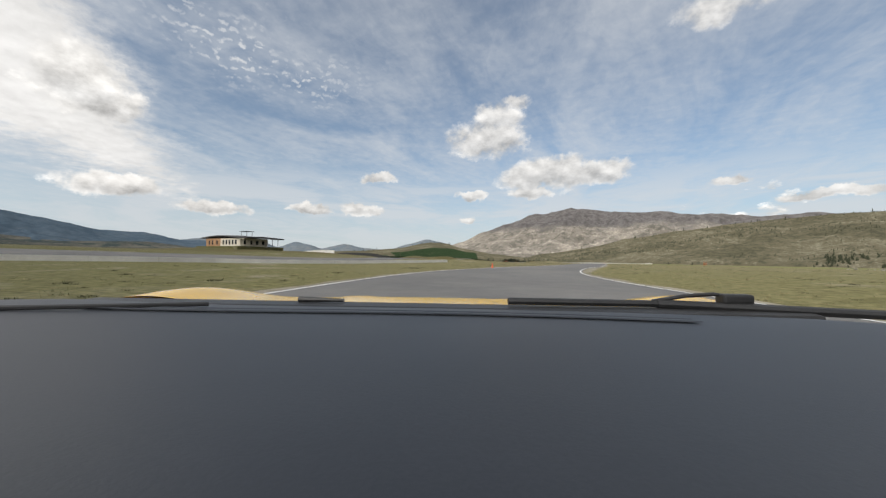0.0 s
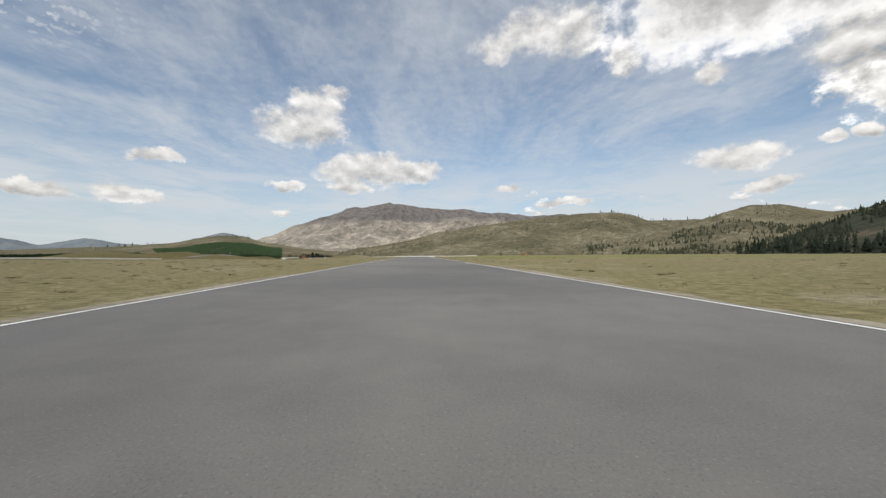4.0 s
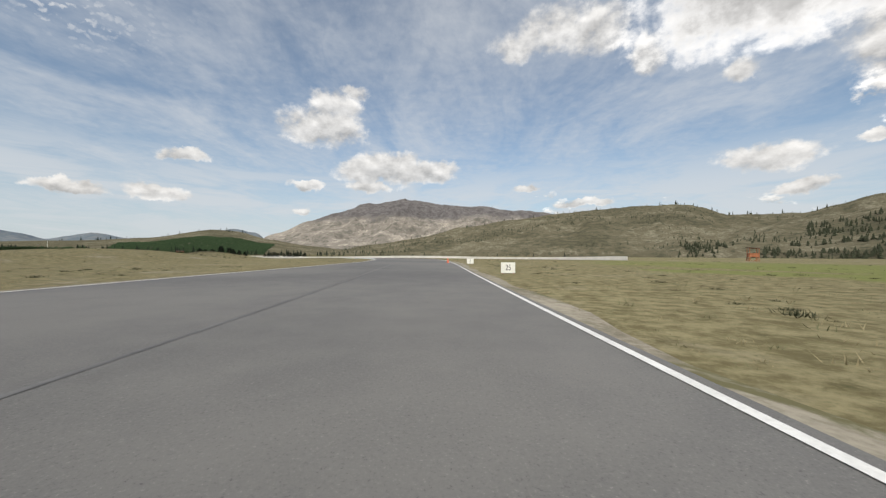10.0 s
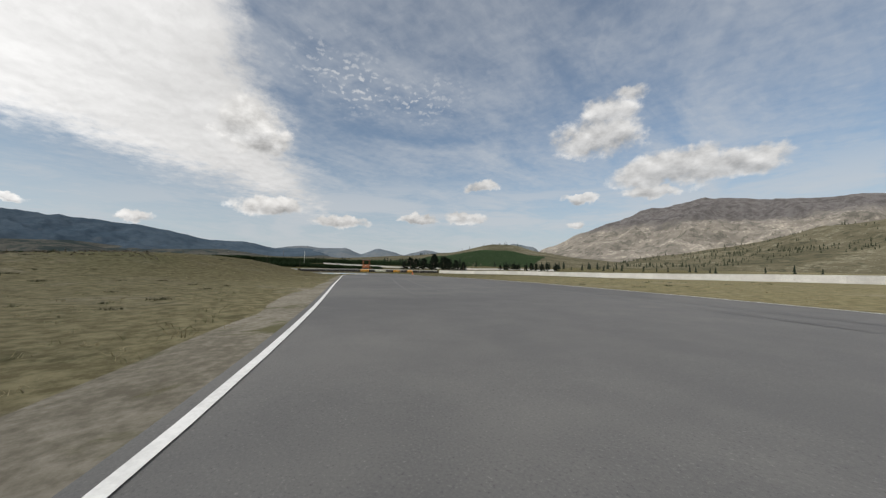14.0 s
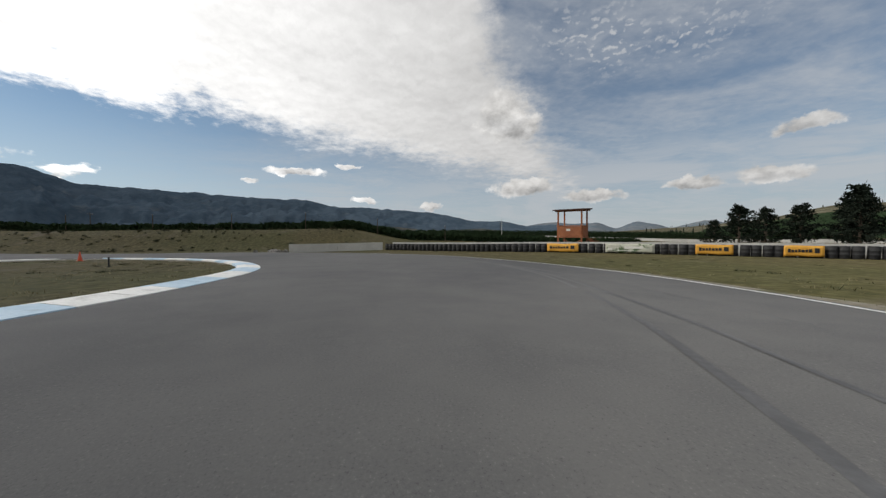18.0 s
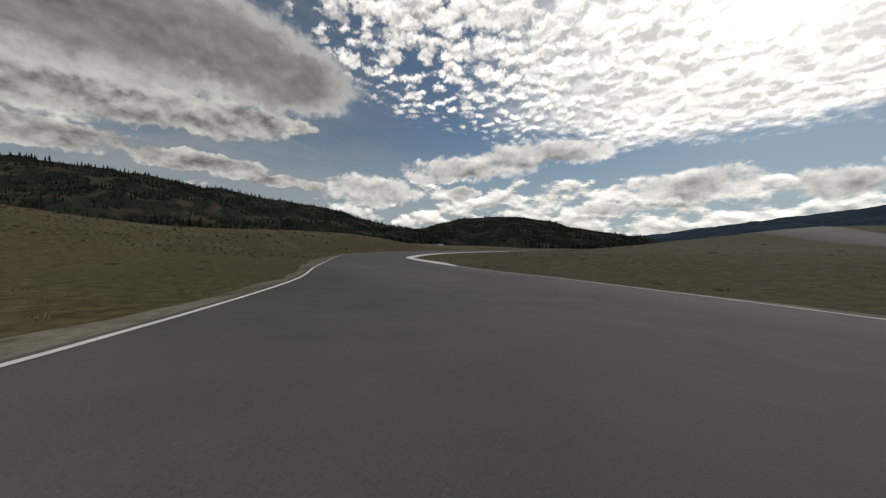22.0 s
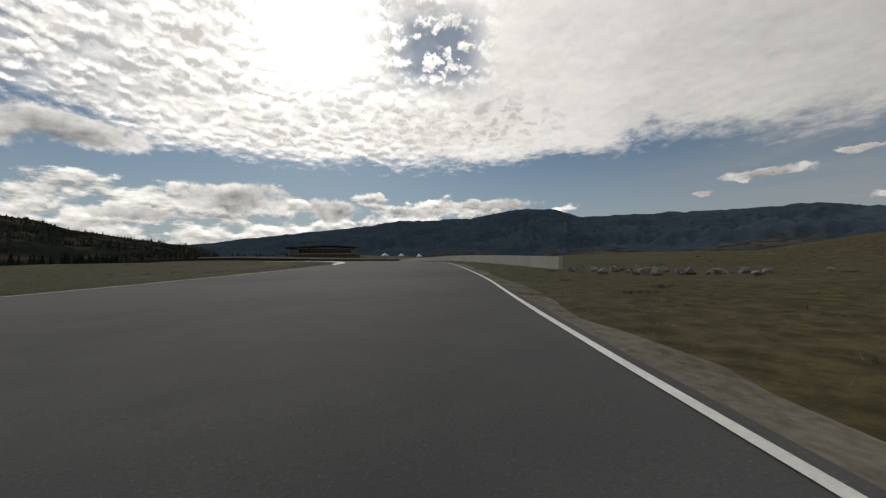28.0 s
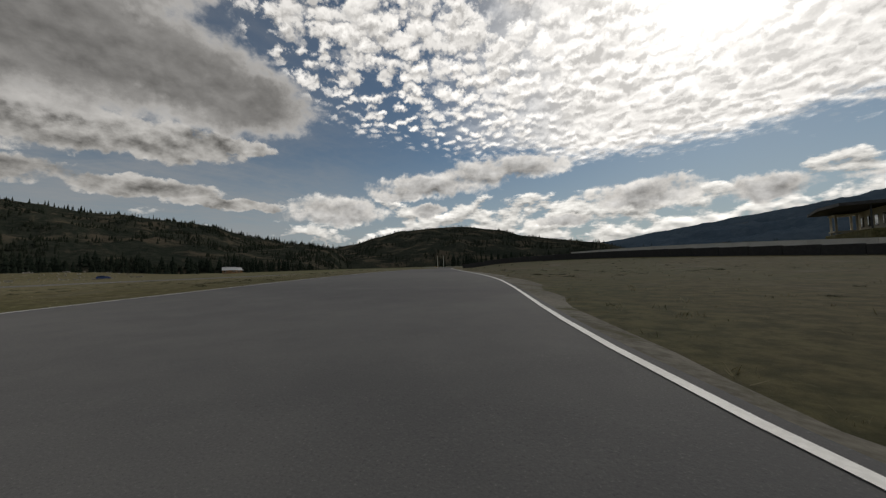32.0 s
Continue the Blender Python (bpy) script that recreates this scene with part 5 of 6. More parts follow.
def parked_car(x, y, turn):
    """A small hatchback; long side along x."""
    root = new("hatchback_car")
    outline = [(-2.0, 0.30), (-2.08, 0.62), (-1.98, 0.92), (-1.75, 1.02), (-1.45, 1.40), (-0.9, 1.47), (0.1, 1.46), (0.85, 1.02), (1.75, 0.88), (2.05, 0.62), (2.03, 0.30)]
    rings = [[(px, sy * (0.84 if pz < 1.05 else 0.66), pz) for px, pz in outline] for sy in (-1, -0.96, 0.96, 1)]
    rings[0] = [(px, py * 0.97, 0.3 + (pz - 0.3) * 0.96) for px, py, pz in rings[0]]
    rings[3] = [(px, py * 0.97, 0.3 + (pz - 0.3) * 0.96) for px, py, pz in rings[3]]
    body = shell("body", rings, BLUE_PAINT, root, smooth=False)
    bm = bmesh.new()
    bm.from_mesh(body.data)
    bmesh.ops.holes_fill(bm, edges=[e for e in bm.edges if e.is_boundary])
    bm.to_mesh(body.data)
    bm.free()
    for sy in (-1, 1):
        part("side_window", box((1.05, 0.03, 0.30), (-0.85, sy * 0.745, 1.21), (sy * 22, 0, 0), 0.01), DARK_GLASS, root)
        part("side_window", box((0.62, 0.03, 0.26), (0.12, sy * 0.755, 1.19), (sy * 22, 0, 0), 0.01), DARK_GLASS, root)
        part("headlight", box((0.10, 0.34, 0.14), (1.93, sy * 0.58, 0.72), bevel=0.02), TENT, root)
        for wx in (-1.25, 1.25):
            wheel = part("wheel", tube((wx, sy * 0.66, 0.31), (wx, sy * 0.87, 0.31), 0.31, 0.31, 20), BLACK_RUBBER, root)
            part("rim", tube((wx, sy * 0.865, 0.31), (wx, sy * 0.885, 0.31), 0.20, 0.18, 14), GREY_METAL, wheel)
    part("windscreen", box((0.03, 1.22, 0.70), (0.49, 0, 1.245), (0, -59, 0), 0.01), DARK_GLASS, root)
    part("rear_window", box((0.03, 1.10, 0.36), (-1.61, 0, 1.21), (0, 38, 0), 0.01), DARK_GLASS, root)
    place(root, x, y, 0.03, turn)
    tagged(root, "small dark blue hatchback car beyond the watered grass", "car")


parked_car(69.5, 134.0, -110)


def utility_pole(x, y, h, label="tall weathered wooden utility pole"):
    root = new("utility_pole")
    part("shaft", tube((0, 0, -0.5), (0, 0, h), 0.16, 0.10, 10), BARK, root)
    part("crossarm", box((2.2, 0.12, 0.14), (0, 0.1, h - 0.7)), BARK, root)
    for sx in (-0.95, 0, 0.95):
        part("insulator", tube((sx, 0.1, h - 0.63), (sx, 0.1, h - 0.42), 0.05, 0.03, 8), GREY_METAL, root)
    place(root, x, y)
    tagged(root, label, "pole", "utility poles")


for x, y, h in ((-350, 555, 9.5), (-300, 655, 8), (-262, 380, 8)):
    utility_pole(x, y, h)
for i in range(11):
    y = 372 + i * 13.0
    x = -187.5 - 0.9 * i * 0.5 + 0.4 * math.sin(i * 1.7)
    root = new("fence_post")
    part("shaft", tube((0, 0, -0.4), (0, 0, 3.1), 0.07, 0.06, 8), BARK, root)
    part("cap", tube((0, 0, 3.1), (0, 0, 3.16), 0.075, 0.05, 8), GREY_METAL, root)
    place(root, x, y)
    tagged(root, "slim wooden vineyard end post on the bank top", "post", "vineyard posts")

# ---------------------------------------------------------------- plants


def joined(name, verts, faces, material, label, category, smooth=False):
    """One mesh of very many small pieces; verts and faces are arrays."""
    me = bpy.data.meshes.new(name)
    v, f = np.asarray(verts, np.float32), np.asarray(faces, np.int32)
    k = f.shape[1]
    me.vertices.add(len(v))
    me.vertices.foreach_set("co", v.ravel())
    me.loops.add(f.size)
    me.loops.foreach_set("vertex_index", f.ravel())
    me.polygons.add(len(f))
    me.polygons.foreach_set("loop_start", np.arange(0, f.size, k, dtype=np.int32))
    me.polygons.foreach_set("loop_total", np.full(len(f), k, np.int32))
    me.update(calc_edges=True)
    me.validate()
    me.materials.append(material)
    ob = new(name, me)
    return tagged(ob, label, category, kind="stuff")


RNG = np.random.default_rng(5)


def conifer_shape(tiers=4, sides=6, seed=0):
    """Ragged tiers of drooping needles round a pole, one metre high; triangles only."""
    r = np.random.default_rng(seed)
    verts, faces = [], []
    for t in range(tiers):
        z0, z1 = 0.06 + 0.86 * t / tiers, 0.06 + 0.86 * (t + 1.6) / tiers
        rad = 0.21 * (1 - t / (tiers + 0.4)) * r.uniform(0.85, 1.15)
        base = len(verts)
        verts.append((r.uniform(-0.015, 0.015), r.uniform(-0.015, 0.015), min(z1, 1.0)))
        for k in range(sides):
            a = 2 * math.pi * (k + r.uniform(-0.3, 0.3)) / sides
            q = rad * r.uniform(0.65, 1.15)
            verts.append((q * math.cos(a), q * math.sin(a), z0 + r.uniform(-0.03, 0.03)))
        faces += [(base, base + 1 + k, base + 1 + (k + 1) % sides) for k in range(sides)]
    base = len(verts)
    for k in range(3):
        verts.append((0.018 * math.cos(k * 2.1), 0.018 * math.sin(k * 2.1), -0.04))
    verts.append((0, 0, 0.5))
    faces += [(base + k, base + (k + 1) % 3, base + 3) for k in range(3)]
    return np.array(verts), np.array(faces)


SHAPES = [conifer_shape(4, 6, s) for s in range(4)] + [conifer_shape(3, 5, 9)]


def wood(name, places, heights, label, material=NEEDLES, broad=1.0):
    vs, fs, base = [], [], 0
    for (x, y, z), h in zip(places, heights):
        v, f = SHAPES[RNG.integers(len(SHAPES))]
        a = RNG.uniform(0, 6.283)
        c, s = math.cos(a), math.sin(a)
        w = h * RNG.uniform(0.8, 1.25) * broad
        q = np.column_stack([(v[:, 0] * c - v[:, 1] * s) * w + x, (v[:, 0] * s + v[:, 1] * c) * w + y, v[:, 2] * h + z])
        vs.append(q)
        fs.append(f + base)
        base += len(v)
    return joined(name, np.vstack(vs), np.vstack(fs), material, label, "trees")


def on_hill(grid, count, q_lo, q_hi, k_lo=0.0, k_hi=1.0, clump=0.0, scale=150.0):
    """Random places on a hill's surface between fractions of its depth and width; clump: bare fraction."""
    nd, na, _ = grid.shape
    out = []
    while len(out) < count:
        i, k = RNG.uniform(q_lo, q_hi) * (nd - 1), RNG.uniform(k_lo, k_hi) * (na - 1)
        i0, k0 = min(int(i), nd - 2), min(int(k), na - 2)
        u, v = i - i0, k - k0
        p = (grid[i0, k0] * (1 - u) + grid[i0 + 1, k0] * u) * (1 - v) + (grid[i0, k0 + 1] * (1 - u) + grid[i0 + 1, k0 + 1] * u) * v
        if clump and noise.noise(Vector(p) / scale) * 0.5 + 0.5 < clump * RNG.uniform(0.8, 1.2):
            continue
        if p[2] > -2:
            out.append(p)
    return out


def heights(k, lo, hi):
    return RNG.uniform(lo, hi, k) * RNG.uniform(0.7, 1.0, k)


p = on_hill(RIDGE_EAST, 2400, 0.05, 0.78, clump=0.52)
wood("conifers_east", p, heights(len(p), 3, 7), "scattered dark conifers and shrubs on the dry hill", HILL_TREES)
p = on_hill(RIDGE_EAST, 90, 0.70, 0.76)
wood("ridge_trees_east", p, heights(len(p), 8, 15), "single dark conifers along the dry ridge", HILL_TREES)
p = on_hill(RIDGE_EAST, 620, 0.0, 0.09, 0.03, 0.50, clump=0.52, scale=45)
wood("foot_trees_east", p, heights(len(p), 3, 9), "dark belt of conifers at the foot of the hill", HILL_TREES, 1.7)
p = on_hill(RIDGE_EAST, 1100, 0.0, 0.34, 0.0, 0.38, clump=0.47, scale=110)
wood("slope_trees_east", p, heights(len(p), 4, 11), "dense dark conifers on the eastern slope", HILL_TREES, 1.2)
p = on_hill(RIDGE_SOUTHEAST, 4000, 0.0, 0.80, clump=0.52, scale=60)
wood("conifers_southeast", p, heights(len(p), 5, 10), "dense dark conifer wood on the hillside", SLOPE_TREES, 1.3)
p = on_hill(RIDGE_SOUTHEAST, 260, 0.70, 0.77)
wood("ridge_trees_southeast", p, heights(len(p), 8, 15), "dark conifers along the wooded ridge")
p = on_hill(RIDGE_SOUTHEAST, 500, 0.0, 0.06)
wood("foot_trees_southeast", p, heights(len(p), 10, 18), "dark tall conifers at the foot of the wooded hill", broad=1.3)
p = on_hill(RIDGE_SOUTH, 2500, 0.0, 0.80, clump=0.53, scale=80)
wood("conifers_south", p, heights(len(p), 6, 11), "dense dark conifer wood on the rounded hill", SLOPE_TREES, 1.3)
p = on_hill(RIDGE_SOUTH, 160, 0.71, 0.76)
wood("ridge_trees_south", p, heights(len(p), 8, 15), "dark conifers on the rounded hill's crest")


def flat_trees(name, areas, label, material=NEEDLES, broad=1.0):
    """areas: x, y, spread in x, spread in y, count, lowest and highest tree."""
    pl, hs = [], []
    for cx, cy, sx, sy, k, lo, hi in areas:
        px, py = cx + RNG.uniform(-sx, sx, k), cy + RNG.uniform(-sy, sy, k)
        pl += list(np.column_stack([px, py, ground_height(px, py)]))
        hs += list(RNG.uniform(lo, hi, k))
    return wood(name, pl, hs, label, material, broad)


flat_trees("valley_trees", [(-420, 770, 60, 20, 40, 7, 13), (-250, 800, 80, 20, 30, 5, 9), (-150, 700, 40, 12, 8, 3, 6), (-60, 640, 40, 10, 2, 3, 5), (-90, 720, 60, 25, 7, 3, 6), (60, 690, 60, 20, 5, 3, 6),
                            (-480, 640, 20, 60, 30, 6, 11), (-75, -160, 120, 30, 60, 8, 16), (60, -200, 60, 30, 50, 8, 16), (200, 100, 40, 120, 40, 6, 12)], "scattered dark conifers in the valley")


# bushy trees near the drums, each with a trunk, limbs and clumps of leaves
def pine(x, y, h, seed):
    r = np.random.default_rng(seed)
    root = new("pine_tree")
    bm = bmesh.new()
    add_tube(bm, (0, 0, -0.2), (0.05, 0, h * 0.55), h * 0.03, h * 0.018, 8)
    add_tube(bm, (0.05, 0, h * 0.55), (0.0, 0.04, h * 0.97), h * 0.018, h * 0.004, 8)
    limbs = []
    for k in range(34):
        z = h * (0.10 + 0.86 * k / 34)
        a = k * 2.4 + r.uniform(-0.4, 0.4)
        reach = h * (0.40 * (1 - 0.80 * k / 34) ** 0.8) * r.uniform(0.7, 1.15)
        tip = (math.cos(a) * reach, math.sin(a) * reach, z + reach * r.uniform(0.05, 0.35))
        add_tube(bm, (0.03, 0, z), tip, h * 0.008, h * 0.003, 5)
        limbs.append(((0.03, 0, z), tip))
    part("trunk", bm, BARK, root)
    vs, fs = [], []
    for a, b in limbs:
        a, b = np.array(a), np.array(b)
        for _ in range(84):
            c = a + (b - a) * r.uniform(0.30, 1.12) + r.normal(0, h * 0.026, 3)
            u, v = r.normal(0, 1, 3), r.normal(0, 1, 3)
            s = h * r.uniform(0.020, 0.042)
            i = len(vs)
            vs += [c + u / np.linalg.norm(u) * s, c + v / np.linalg.norm(v) * s, c - (u + v) * s * 0.4]
            fs.append((i, i + 1, i + 2))
    mesh_object("crown", vs, fs, NEEDLES, root)
    place(root, x, y, 0, seed * 50)
    tagged(root, "bushy dark green pine standing behind the concrete wall", "tree", "pines behind the wall")


for i, (x, y, h) in enumerate(((-170, 542, 6.0), (-167.2, 543, 5.4), (-164.5, 545, 5.6), (-161, 548, 7.6), (-159.4, 546.2, 6.0), (-157, 550, 6.6), (-155.2, 551, 5.8), (-152.5, 553, 5.0), (-150, 555, 4.2), (-173, 541, 4.0))):
    pine(x, y, h, i + 1)
for i, (x, y, h) in enumerate(((-158.1, 593.8, 3.0), (-156.8, 596.2, 3.1), (-153.7, 594.1, 3.4), (-155.7, 602.6, 3.9), (-153.4, 601.9, 3.2), (-151.0, 600.5, 3.3), (-145.7, 598.7, 3.0), (-143.3, 600.1, 4.1), (-144.1, 606.3, 3.9), (-141.5, 606.9, 3.2), (-138.6, 602.7, 3.7), (-138.2, 607.3, 4.0), (-135.2, 609.7, 3.0), (-133.1, 607.4, 3.8))):
    pine(x, y, h, i + 31)


def vine_rows(name, label, rows, material=LEAVES, height=1.9, seed=3, thick=60):
    """Leafy hedges of vines: rows of (x0, y0, x1, y1)."""
    r = np.random.default_rng(seed)
    vs, fs = [], []
    for x0, y0, x1, y1 in rows:
        length = math.hypot(x1 - x0, y1 - y0)
        k = int(length * thick)
        q = r.uniform(0, 1, k)
        px, py = x0 + (x1 - x0) * q + r.normal(0, 0.28, k), y0 + (y1 - y0) * q + r.normal(0, 0.28, k)
        pz = ground_height(px, py) + height * r.beta(2.0, 1.6, k) * (0.92 + 0.10 * np.sin(q * length * 0.9))
        c = np.column_stack([px, py, pz])
        s = r.uniform(0.18, 0.42, (k, 1))
        u, v = r.normal(0, 1, (k, 3)), r.normal(0, 1, (k, 3))
        base = sum(len(a) for a in vs)
        tri = np.stack([c + u * s * 0.6, c + v * s * 0.6, c - (u + v) * s * 0.4], 1).reshape(-1, 3)
        vs.append(tri)
        fs.append(np.arange(k * 3).reshape(-1, 3) + base)
    return joined(name, np.vstack(vs), np.vstack(fs), material, label, "vineyard")


west_rows = []
for i in range(5):
    pts = [(-345 - 5 * i, 330), (-330 - 5 * i, 430), (-322 - 5 * i, 520), (-300 - 5 * i, 600), (-255 - 5 * i, 680)]
    west_rows += [(*a, *b) for a, b in zip(pts[:-1], pts[1:])]
vine_rows("vineyard_west", "dark green vineyard rows on the far rise", west_rows, height=4.0)
bank_rows = [(-189 - 2.2 * i, 421, -190 - 2.2 * i, 440) for i in range(7)] + [(-190 - 2.2 * i, 440, -200 - 2.2 * i, 548) for i in range(7)]
vine_rows("vineyard_bank", "dark green vines along the top of the dry bank", bank_rows, seed=8, height=1.6, thick=130)
p = on_hill(RIDGE_NORTH, 7500, 0.0, 0.36, 0.20, 0.42)
wood("vineyard_north", p, heights(len(p), 3, 4), "dark green vineyard block on the low northern rise", LEAVES, 6.0)
p = on_hill(RIDGE_NORTH, 1600, 0.0, 0.14, 0.44, 0.98)
wood("orchard_northwest", p, heights(len(p), 4, 8), "dark green orchard strip across the valley", LEAVES, 2.4)
p = on_hill(RIDGE_NORTH, 40, 0.6, 0.78, 0.20, 0.50)
wood("ridge_trees_north", p, heights(len(p), 8, 16), "few dark conifers on the low grassy crest")


def shrubs(name, label, count, area, material, seed, size=1.0):
    r = np.random.default_rng(seed)
    x0, x1, y0, y1 = area
    x, y = r.uniform(x0, x1, count), r.uniform(y0, y1, count)
    s = np.clip(r.lognormal(-1.15, 0.5, count), 0.12, 0.8) * size
    gap = np.array([np.min(np.hypot(a - ROAD[:, 0], b - ROAD[:, 1]) - ROAD[:, 3]) for a, b in zip(x, y)])
    x, y, s = x[gap > 5], y[gap > 5], s[gap > 5]
    count = len(x)
    z = ground_height(x, y)
    k = 46
    c = np.column_stack([x, y, z])[:, None, :] + r.normal(0, 0.42, (count, k, 3)) * s[:, None, None] * (1, 1, 0.55) + np.array((0, 0, 0.35)) * s[:, None, None]
    c = c.reshape(-1, 3)
    q = np.repeat(s, k)[:, None] * r.uniform(0.10, 0.24, (count * k, 1))
    u, v = r.normal(0, 1, c.shape), r.normal(0, 1, c.shape)
    t = np.stack([c + u * q, c + v * q, c - (u + v) * q * 0.7], 1).reshape(-1, 3)
    return joined(name, t, np.arange(len(t)).reshape(-1, 3), material, label, "shrubs")


shrubs("bank_shrubs", "low dark sagebrush scattered over the dry bank", 900, (-190, -174, 384, 486), SHRUB, 12, 0.55)
shrubs("rubble_heap", "pale broken rubble scattered over a low mound", 420, (70, 150, 120, 180), ROCK, 14)
shrubs("slope_shrubs", "low dark sagebrush on the cut slope", 260, (-97, -72, 362, 440), SHRUB, 13, 0.45)
shrubs("slope_rubble", "brownish gravel and small stones on the cut slope", 2400, (-112, -88, 396, 446), SCREE, 15, 0.22)

# tufts of dry grass and low shrubs beside the asphalt
def tufts(name, label, count, near, far, size, blades, material, seed, tall=1.0, lumps=0.0):
    r = np.random.default_rng(seed)
    i = r.integers(0, len(ROAD), count * 3)
    side = r.choice([-1.0, 1.0], count * 3)
    off = (ROAD[i, 3] + near + (far - near) * r.uniform(0, 1, count * 3) ** 1.7) * side
    x = ROAD[i, 0] + ROAD_LEFT[i, 0] * off + r.normal(0, 1.0, count * 3)
    y = ROAD[i, 1] + ROAD_LEFT[i, 1] * off + r.normal(0, 1.0, count * 3)
    clear = np.full(len(x), 1e9)
    for a in range(0, len(x), 5000):
        q = slice(a, a + 5000)
        d = np.hypot(x[q, None] - ROAD[None, :, 0], y[q, None] - ROAD[None, :, 1]) - ROAD[None, :, 3]
        pit = np.hypot(x[q, None] - pit_line[None, :, 0], y[q, None] - pit_line[None, :, 1]) - pit_line[None, :, 3]
        clear[q] = np.minimum(d.min(1), pit.min(1))
    keep = clear > near
    if lumps:
        v = np.sin(x / 7.3 + 2 * np.sin(y / 11)) * np.sin(y / 6.1 + 1.5 * np.sin(x / 13)) + r.normal(0, 0.35, len(x))
        keep &= v > lumps
    x, y = x[keep][:count], y[keep][:count]
    z = ground_height(x, y) - 0.02
    k = len(x)
    s = size * np.clip(r.lognormal(0, 0.35, k), 0.5, 1.7)
    vs = []
    for _ in range(blades):
        a, lean = r.uniform(0, 6.283, k), r.uniform(0.1, 0.9, k)
        h = s * r.uniform(0.5, 1.0, k) * tall
        w = s * 0.045
        bx, by = x + r.normal(0, 0.45, k) * s, y + r.normal(0, 0.45, k) * s
        ca, sa = np.cos(a), np.sin(a)
        vs.append(np.stack([np.column_stack([bx - sa * w, by + ca * w, z]), np.column_stack([bx + sa * w, by - ca * w, z]), np.column_stack([bx + ca * lean * s, by + sa * lean * s, z + h])], 1))
    v = np.concatenate(vs).reshape(-1, 3)
    return joined(name, v, np.arange(len(v)).reshape(-1, 3), material, label, "grass")


tufts("straw_tufts", "pale straw grass tufts beside the asphalt", 42000, 0.3, 28, 0.13, 9, STRAW, 1, 0.6)
tufts("green_tufts", "olive grass tufts beside the asphalt", 26000, 0.4, 34, 0.13, 9, SAGE, 2, 0.6, lumps=0.1)
tufts("sage_shrubs", "low grey-green shrubs scattered over dry ground", 5200, 2.5, 60, 0.20, 52, SHRUB, 4, 0.42, lumps=-0.1)


# broken rock at the end of the retaining wall and stones on the cut slope
def rock_mesh(seed):
    bm = bmesh.new()
    bmesh.ops.create_icosphere(bm, subdivisions=1, radius=0.5)
    for v in bm.verts:
        v.co *= 0.75 + 0.5 * noise.noise(v.co * 2.3 + Vector((seed * 7.1, 0, 0)))
        v.co.z *= 0.75
    me = bpy.data.meshes.new("rock")
    bm.to_mesh(me)
    bm.free()
    me.materials.append(ROCK)
    return me


ROCKS = [rock_mesh(i) for i in range(5)]
for i in range(124):
    if i >= 110:
        x, y, s = -168.6 + random.gauss(0, 0.6), 478.6 + random.gauss(0, 0.9), random.uniform(0.5, 1.1)
    elif i < 70:
        x, y, s = -141.5 + random.gauss(-2.5, 2.2), 291.5 + random.gauss(1.5, 2.6), random.uniform(0.35, 1.0)
    else:
        q = random.random()
        x, y, s = -112 + 30 * q + random.gauss(0, 2.5), 444 - 34 * q + random.gauss(0, 3), random.uniform(0.12, 0.35)
    ob = new("rock", ROCKS[i % 5])
    ob.matrix_basis = pose(x, y, float(ground_height(x, y)[0]) + s * 0.16, random.uniform(0, 30), random.uniform(0, 30), random.uniform(0, 360)) @ Matrix.Scale(s, 4)
    tagged(ob, "small pale stone on the dry slope" if 70 <= i < 110 else "broken grey rock lying on the bank", "rock", "slope stones" if 70 <= i < 110 else "bank rocks")

# ---------------------------------------------------------------- the car that carries the camera, standing where the clip starts
YELLOW = surface("yellow_car_paint", (0.62, 0.36, 0.012), (0.70, 0.42, 0.02), 1.0, 0.18, 0.0, 4, spec=0.9)
DASH = surface("dark_grey_dash_vinyl", (0.015, 0.018, 0.024), (0.022, 0.025, 0.032), 3.0, 0.48, 0.12, 90, depth=0.002)
TRIM = surface("black_trim_plastic", (0.010, 0.010, 0.011), (0.020, 0.020, 0.021), 6.0, 0.5, 0.1, 20)


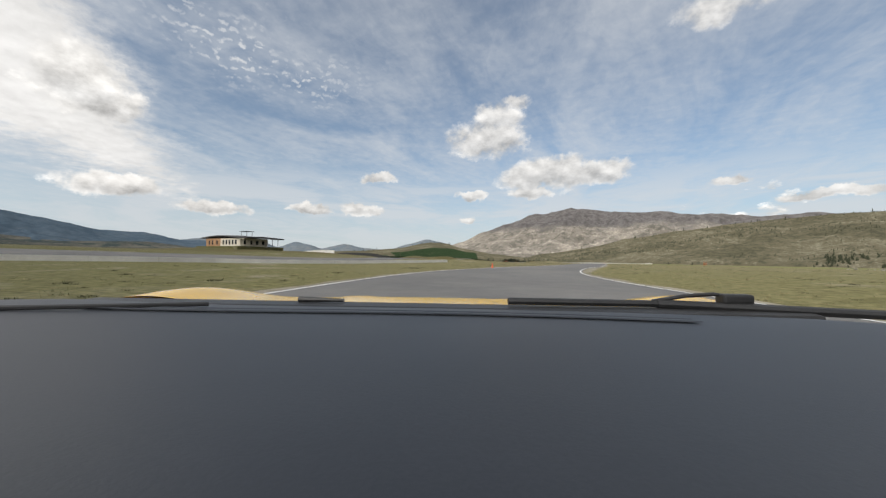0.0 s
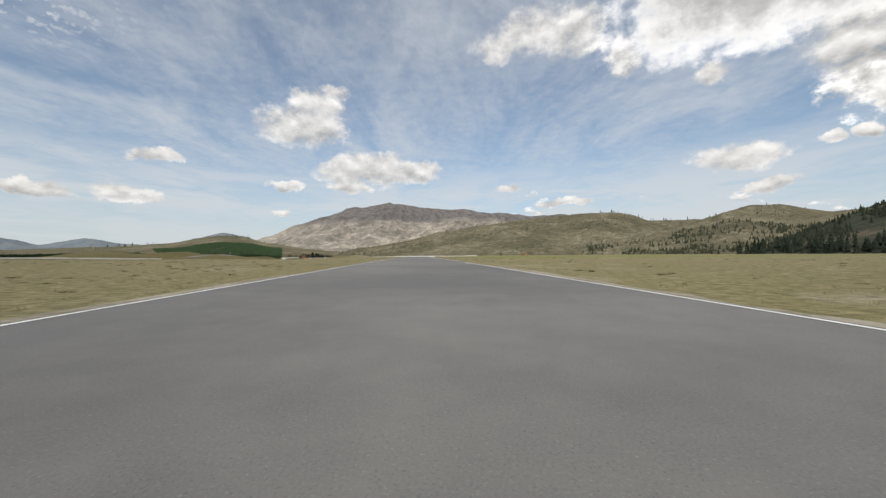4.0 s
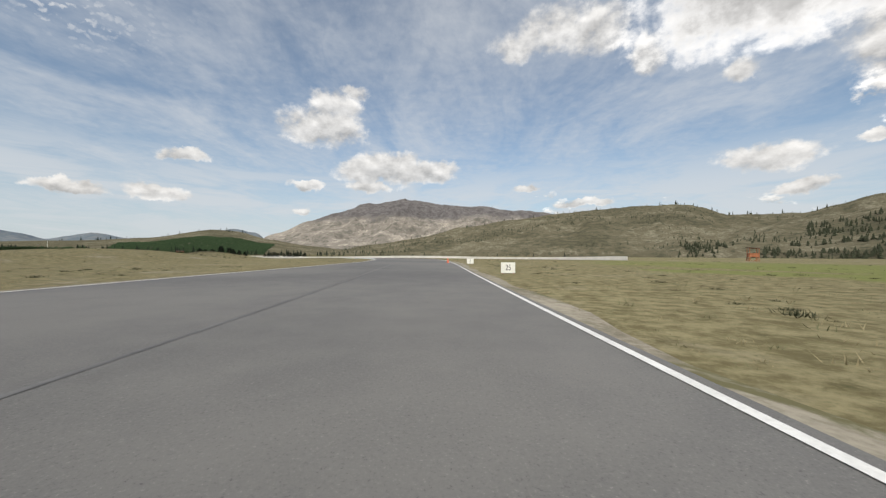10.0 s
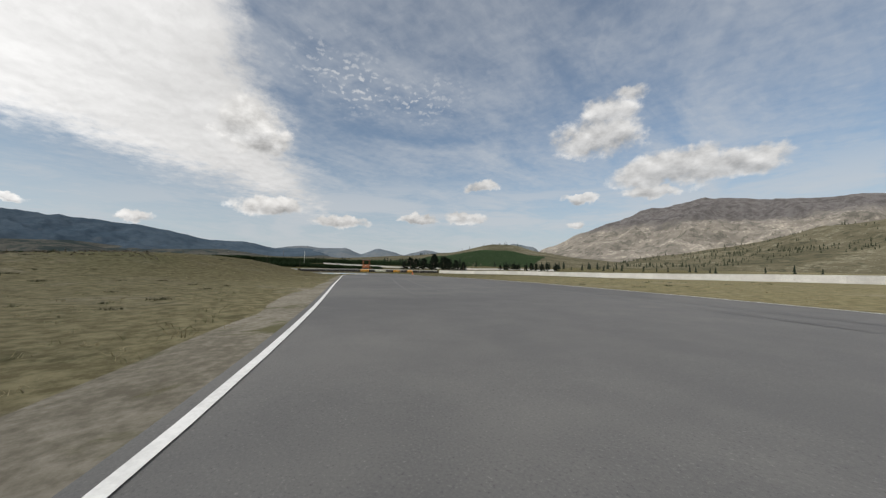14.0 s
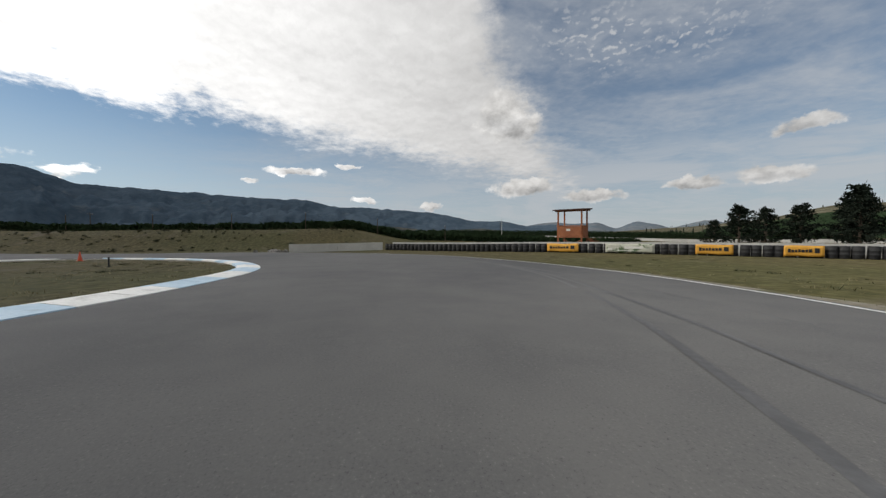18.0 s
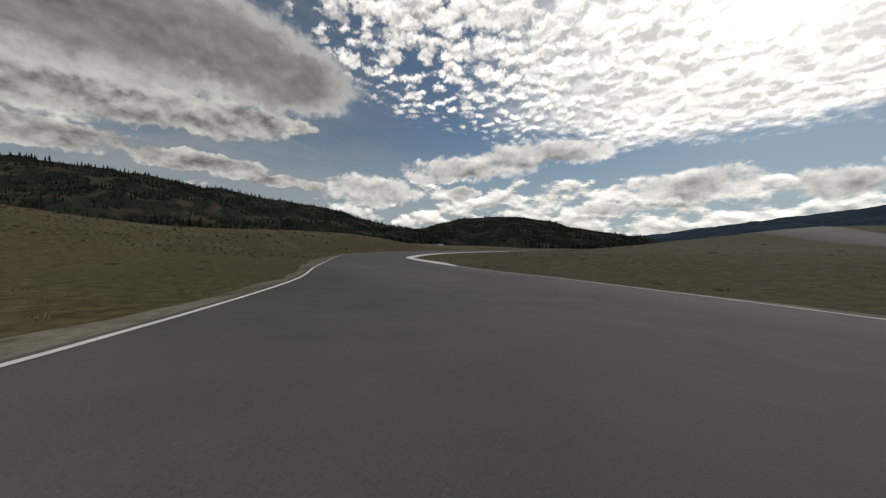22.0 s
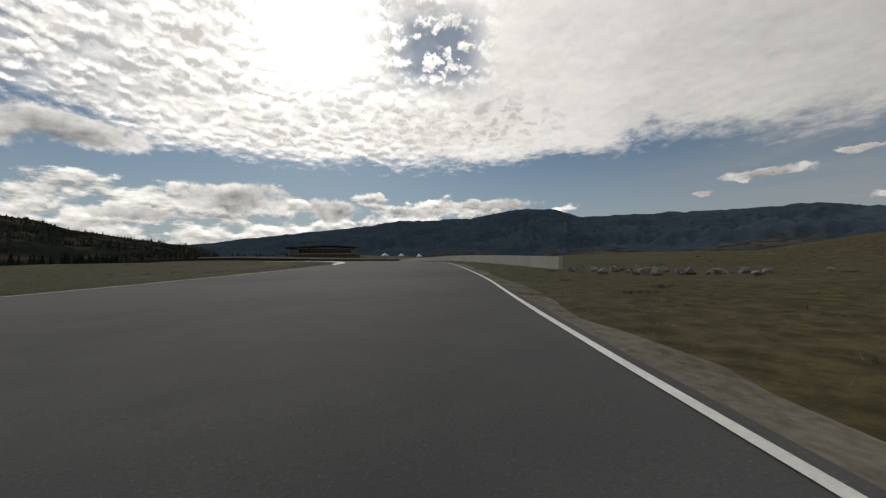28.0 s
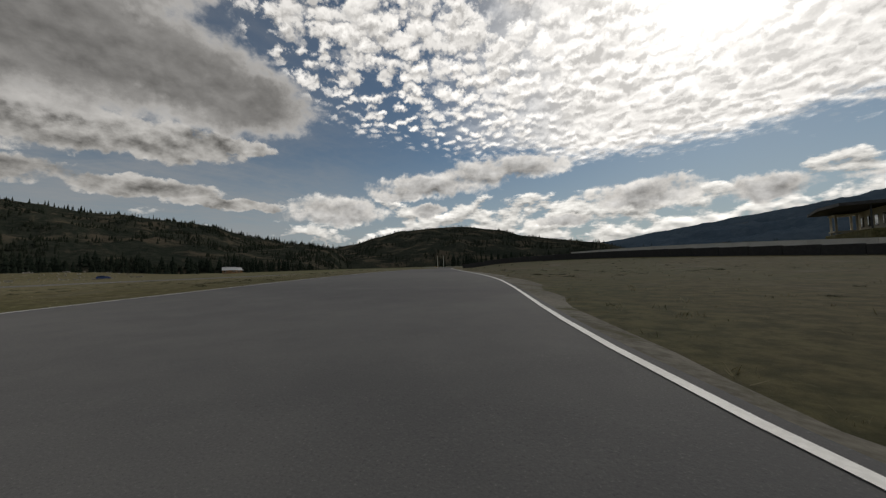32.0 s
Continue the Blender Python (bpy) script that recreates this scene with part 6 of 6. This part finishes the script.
def sports_car():
    root = new("sports_car")
    # dashboard top
    rings = []
    for y, z in ((-0.30, 0.70), (-0.12, 0.815), (0.05, 0.838), (0.2, 0.846), (0.4, 0.852), (0.58, 0.856), (0.70, 0.857), (0.76, 0.853), (0.80, 0.84), (0.82, 0.78)):
        ring = []
        for x in np.linspace(-1.0, 1.0, 41):
            bulge = 0.016 * math.exp(-((x + 0.86) / 0.30) ** 2) * (1 if y > 0.4 else max(0, y / 0.4))
            ring.append((x, y - 0.10 * x * x, z + bulge - 0.03 * max(0, abs(x) - 0.75)))
        rings.append(ring)
    dash = shell("dashboard", rings, DASH, root)
    dash["label"] = "smooth dark grey dashboard top"
    # defroster slot: a curved dark channel with two lips
    for dy, z, w, mat, nm in ((0.0, 0.8585, 0.010, TRIM, "defroster_slot"), (0.013, 0.8600, 0.003, DASH, "slot_lip"), (-0.013, 0.8600, 0.003, DASH, "slot_lip")):
        ring = [[], [], []]
        for x in np.linspace(-0.62, 0.45, 30):
            yy = 0.655 - 0.16 * (x + 0.05) ** 2 + dy
            lift = 0.016 * math.exp(-((x + 0.86) / 0.30) ** 2)
            for k, q in enumerate((-1, 0, 1)):
                ring[k].append((x, yy + q * w, z + lift + (0.0015 if q == 0 else 0)))
        shell(nm, ring, mat, root)
    # seam of the instrument hood on the left
    for k, (a, b) in enumerate((((-0.98, 0.72), (-0.70, 0.60)), ((-0.70, 0.60), (-0.45, 0.70)))):
        part("hood_seam", tube((a[0], a[1] - 0.06, 0.872), (b[0], b[1] - 0.03, 0.866), 0.004, sides=6), TRIM, root)
    part("cowl", box((1.75, 0.10, 0.05), (0, 0.835, 0.825), bevel=0.015), TRIM, root, "black cowl panel at the foot of the windscreen")
    # bonnet with raised wings
    rings = []
    for y in np.linspace(0.88, 2.05, 22):
        ring = []
        for x in np.linspace(-0.93, 0.93, 61):
            q = (y - 0.88) / 1.17
            z = 0.842 - 0.045 * q - 0.19 * q ** 3
            wing = math.exp(-((abs(x) - 0.76) / 0.13) ** 2) * math.exp(-((y - 1.12) / 0.34) ** 2) * 0.040
            rib = 0.008 * math.exp(-((abs(x) - 0.30) / 0.05) ** 2) * (1 - q)
            edge = 0.10 * max(0.0, (abs(x) - 0.84) / 0.09) ** 2
            ring.append((x, y - 0.22 * q * x * x, z + wing + rib - edge - 0.02 * x * x))
        rings.append(ring)
    bonnet = shell("bonnet", rings, YELLOW, root)
    bonnet["label"] = "glossy yellow bonnet with raised wings"
    # wipers
    bm = bmesh.new()
    for a, b, r in (((0.16, 0.845, 0.862), (0.53, 0.86, 0.860), 0.0085), ((0.53, 0.86, 0.860), (1.02, 0.80, 0.850), 0.011)):
        add_tube(bm, a, b, r, r, 8)
    wiper = part("wiper", bm, TRIM, root, "black windscreen wiper blade")
    bm = bmesh.new()
    for a, b in (((0.52, 0.86, 0.866), (0.60, 0.862, 0.880)), ((0.60, 0.862, 0.880), (0.67, 0.86, 0.886)), ((0.67, 0.86, 0.886), (0.74, 0.85, 0.876))):
        add_tube(bm, a, b, 0.005, 0.005, 8)
    part("wiper_arm", bm, TRIM, wiper)
    part("wiper_pivot", box((0.075, 0.03, 0.024), (0.715, 0.85, 0.876), bevel=0.006), TRIM, wiper)
    bm = bmesh.new()
    add_tube(bm, (-0.35, 0.848, 0.857), (-0.24, 0.85, 0.856), 0.007, 0.004, 8)
    part("wiper_tip", bm, TRIM, root)
    # lower body, sills, tail and wheels, plain
    body = bmesh.new()
    add_box(body, (1.78, 0.75, 0.42), (0, 1.62, 0.42), bevel=0.08)
    add_box(body, (1.80, 1.00, 0.60), (0, -2.05, 0.52), bevel=0.12)
    for sx in (-0.84, 0.84):
        add_box(body, (0.14, 3.1, 0.52), (sx, -0.15, 0.45), bevel=0.04)
    part("body", body, YELLOW, root)
    part("floor", box((1.6, 3.9, 0.06), (0, -0.3, 0.22)), TRIM, root)
    part("bulkhead", box((1.55, 0.06, 0.50), (0, 0.83, 0.52)), TRIM, root)
    for sx in (-1, 1):
        for y in (1.40, -1.55):
            tyre = bmesh.new()
            add_tube(tyre, (sx * 0.70, y, 0.32), (sx * 0.92, y, 0.32), 0.32, 0.32, 28)
            wheel = part("wheel", tyre, BLACK_RUBBER, root)
            part("rim", tube((sx * 0.915, y, 0.32), (sx * 0.93, y, 0.32), 0.21, 0.19, 20), GREY_METAL, wheel)
        part("headlight", box((0.28, 0.10, 0.13), (sx * 0.62, 2.0, 0.56), bevel=0.03), DARK_GLASS, root)
    root.matrix_basis = pose(0, 0, 0.07, 0, 0, 27.53)
    tagged(root, "yellow sports car with a dark grey dashboard standing on the asphalt", "car")


sports_car()
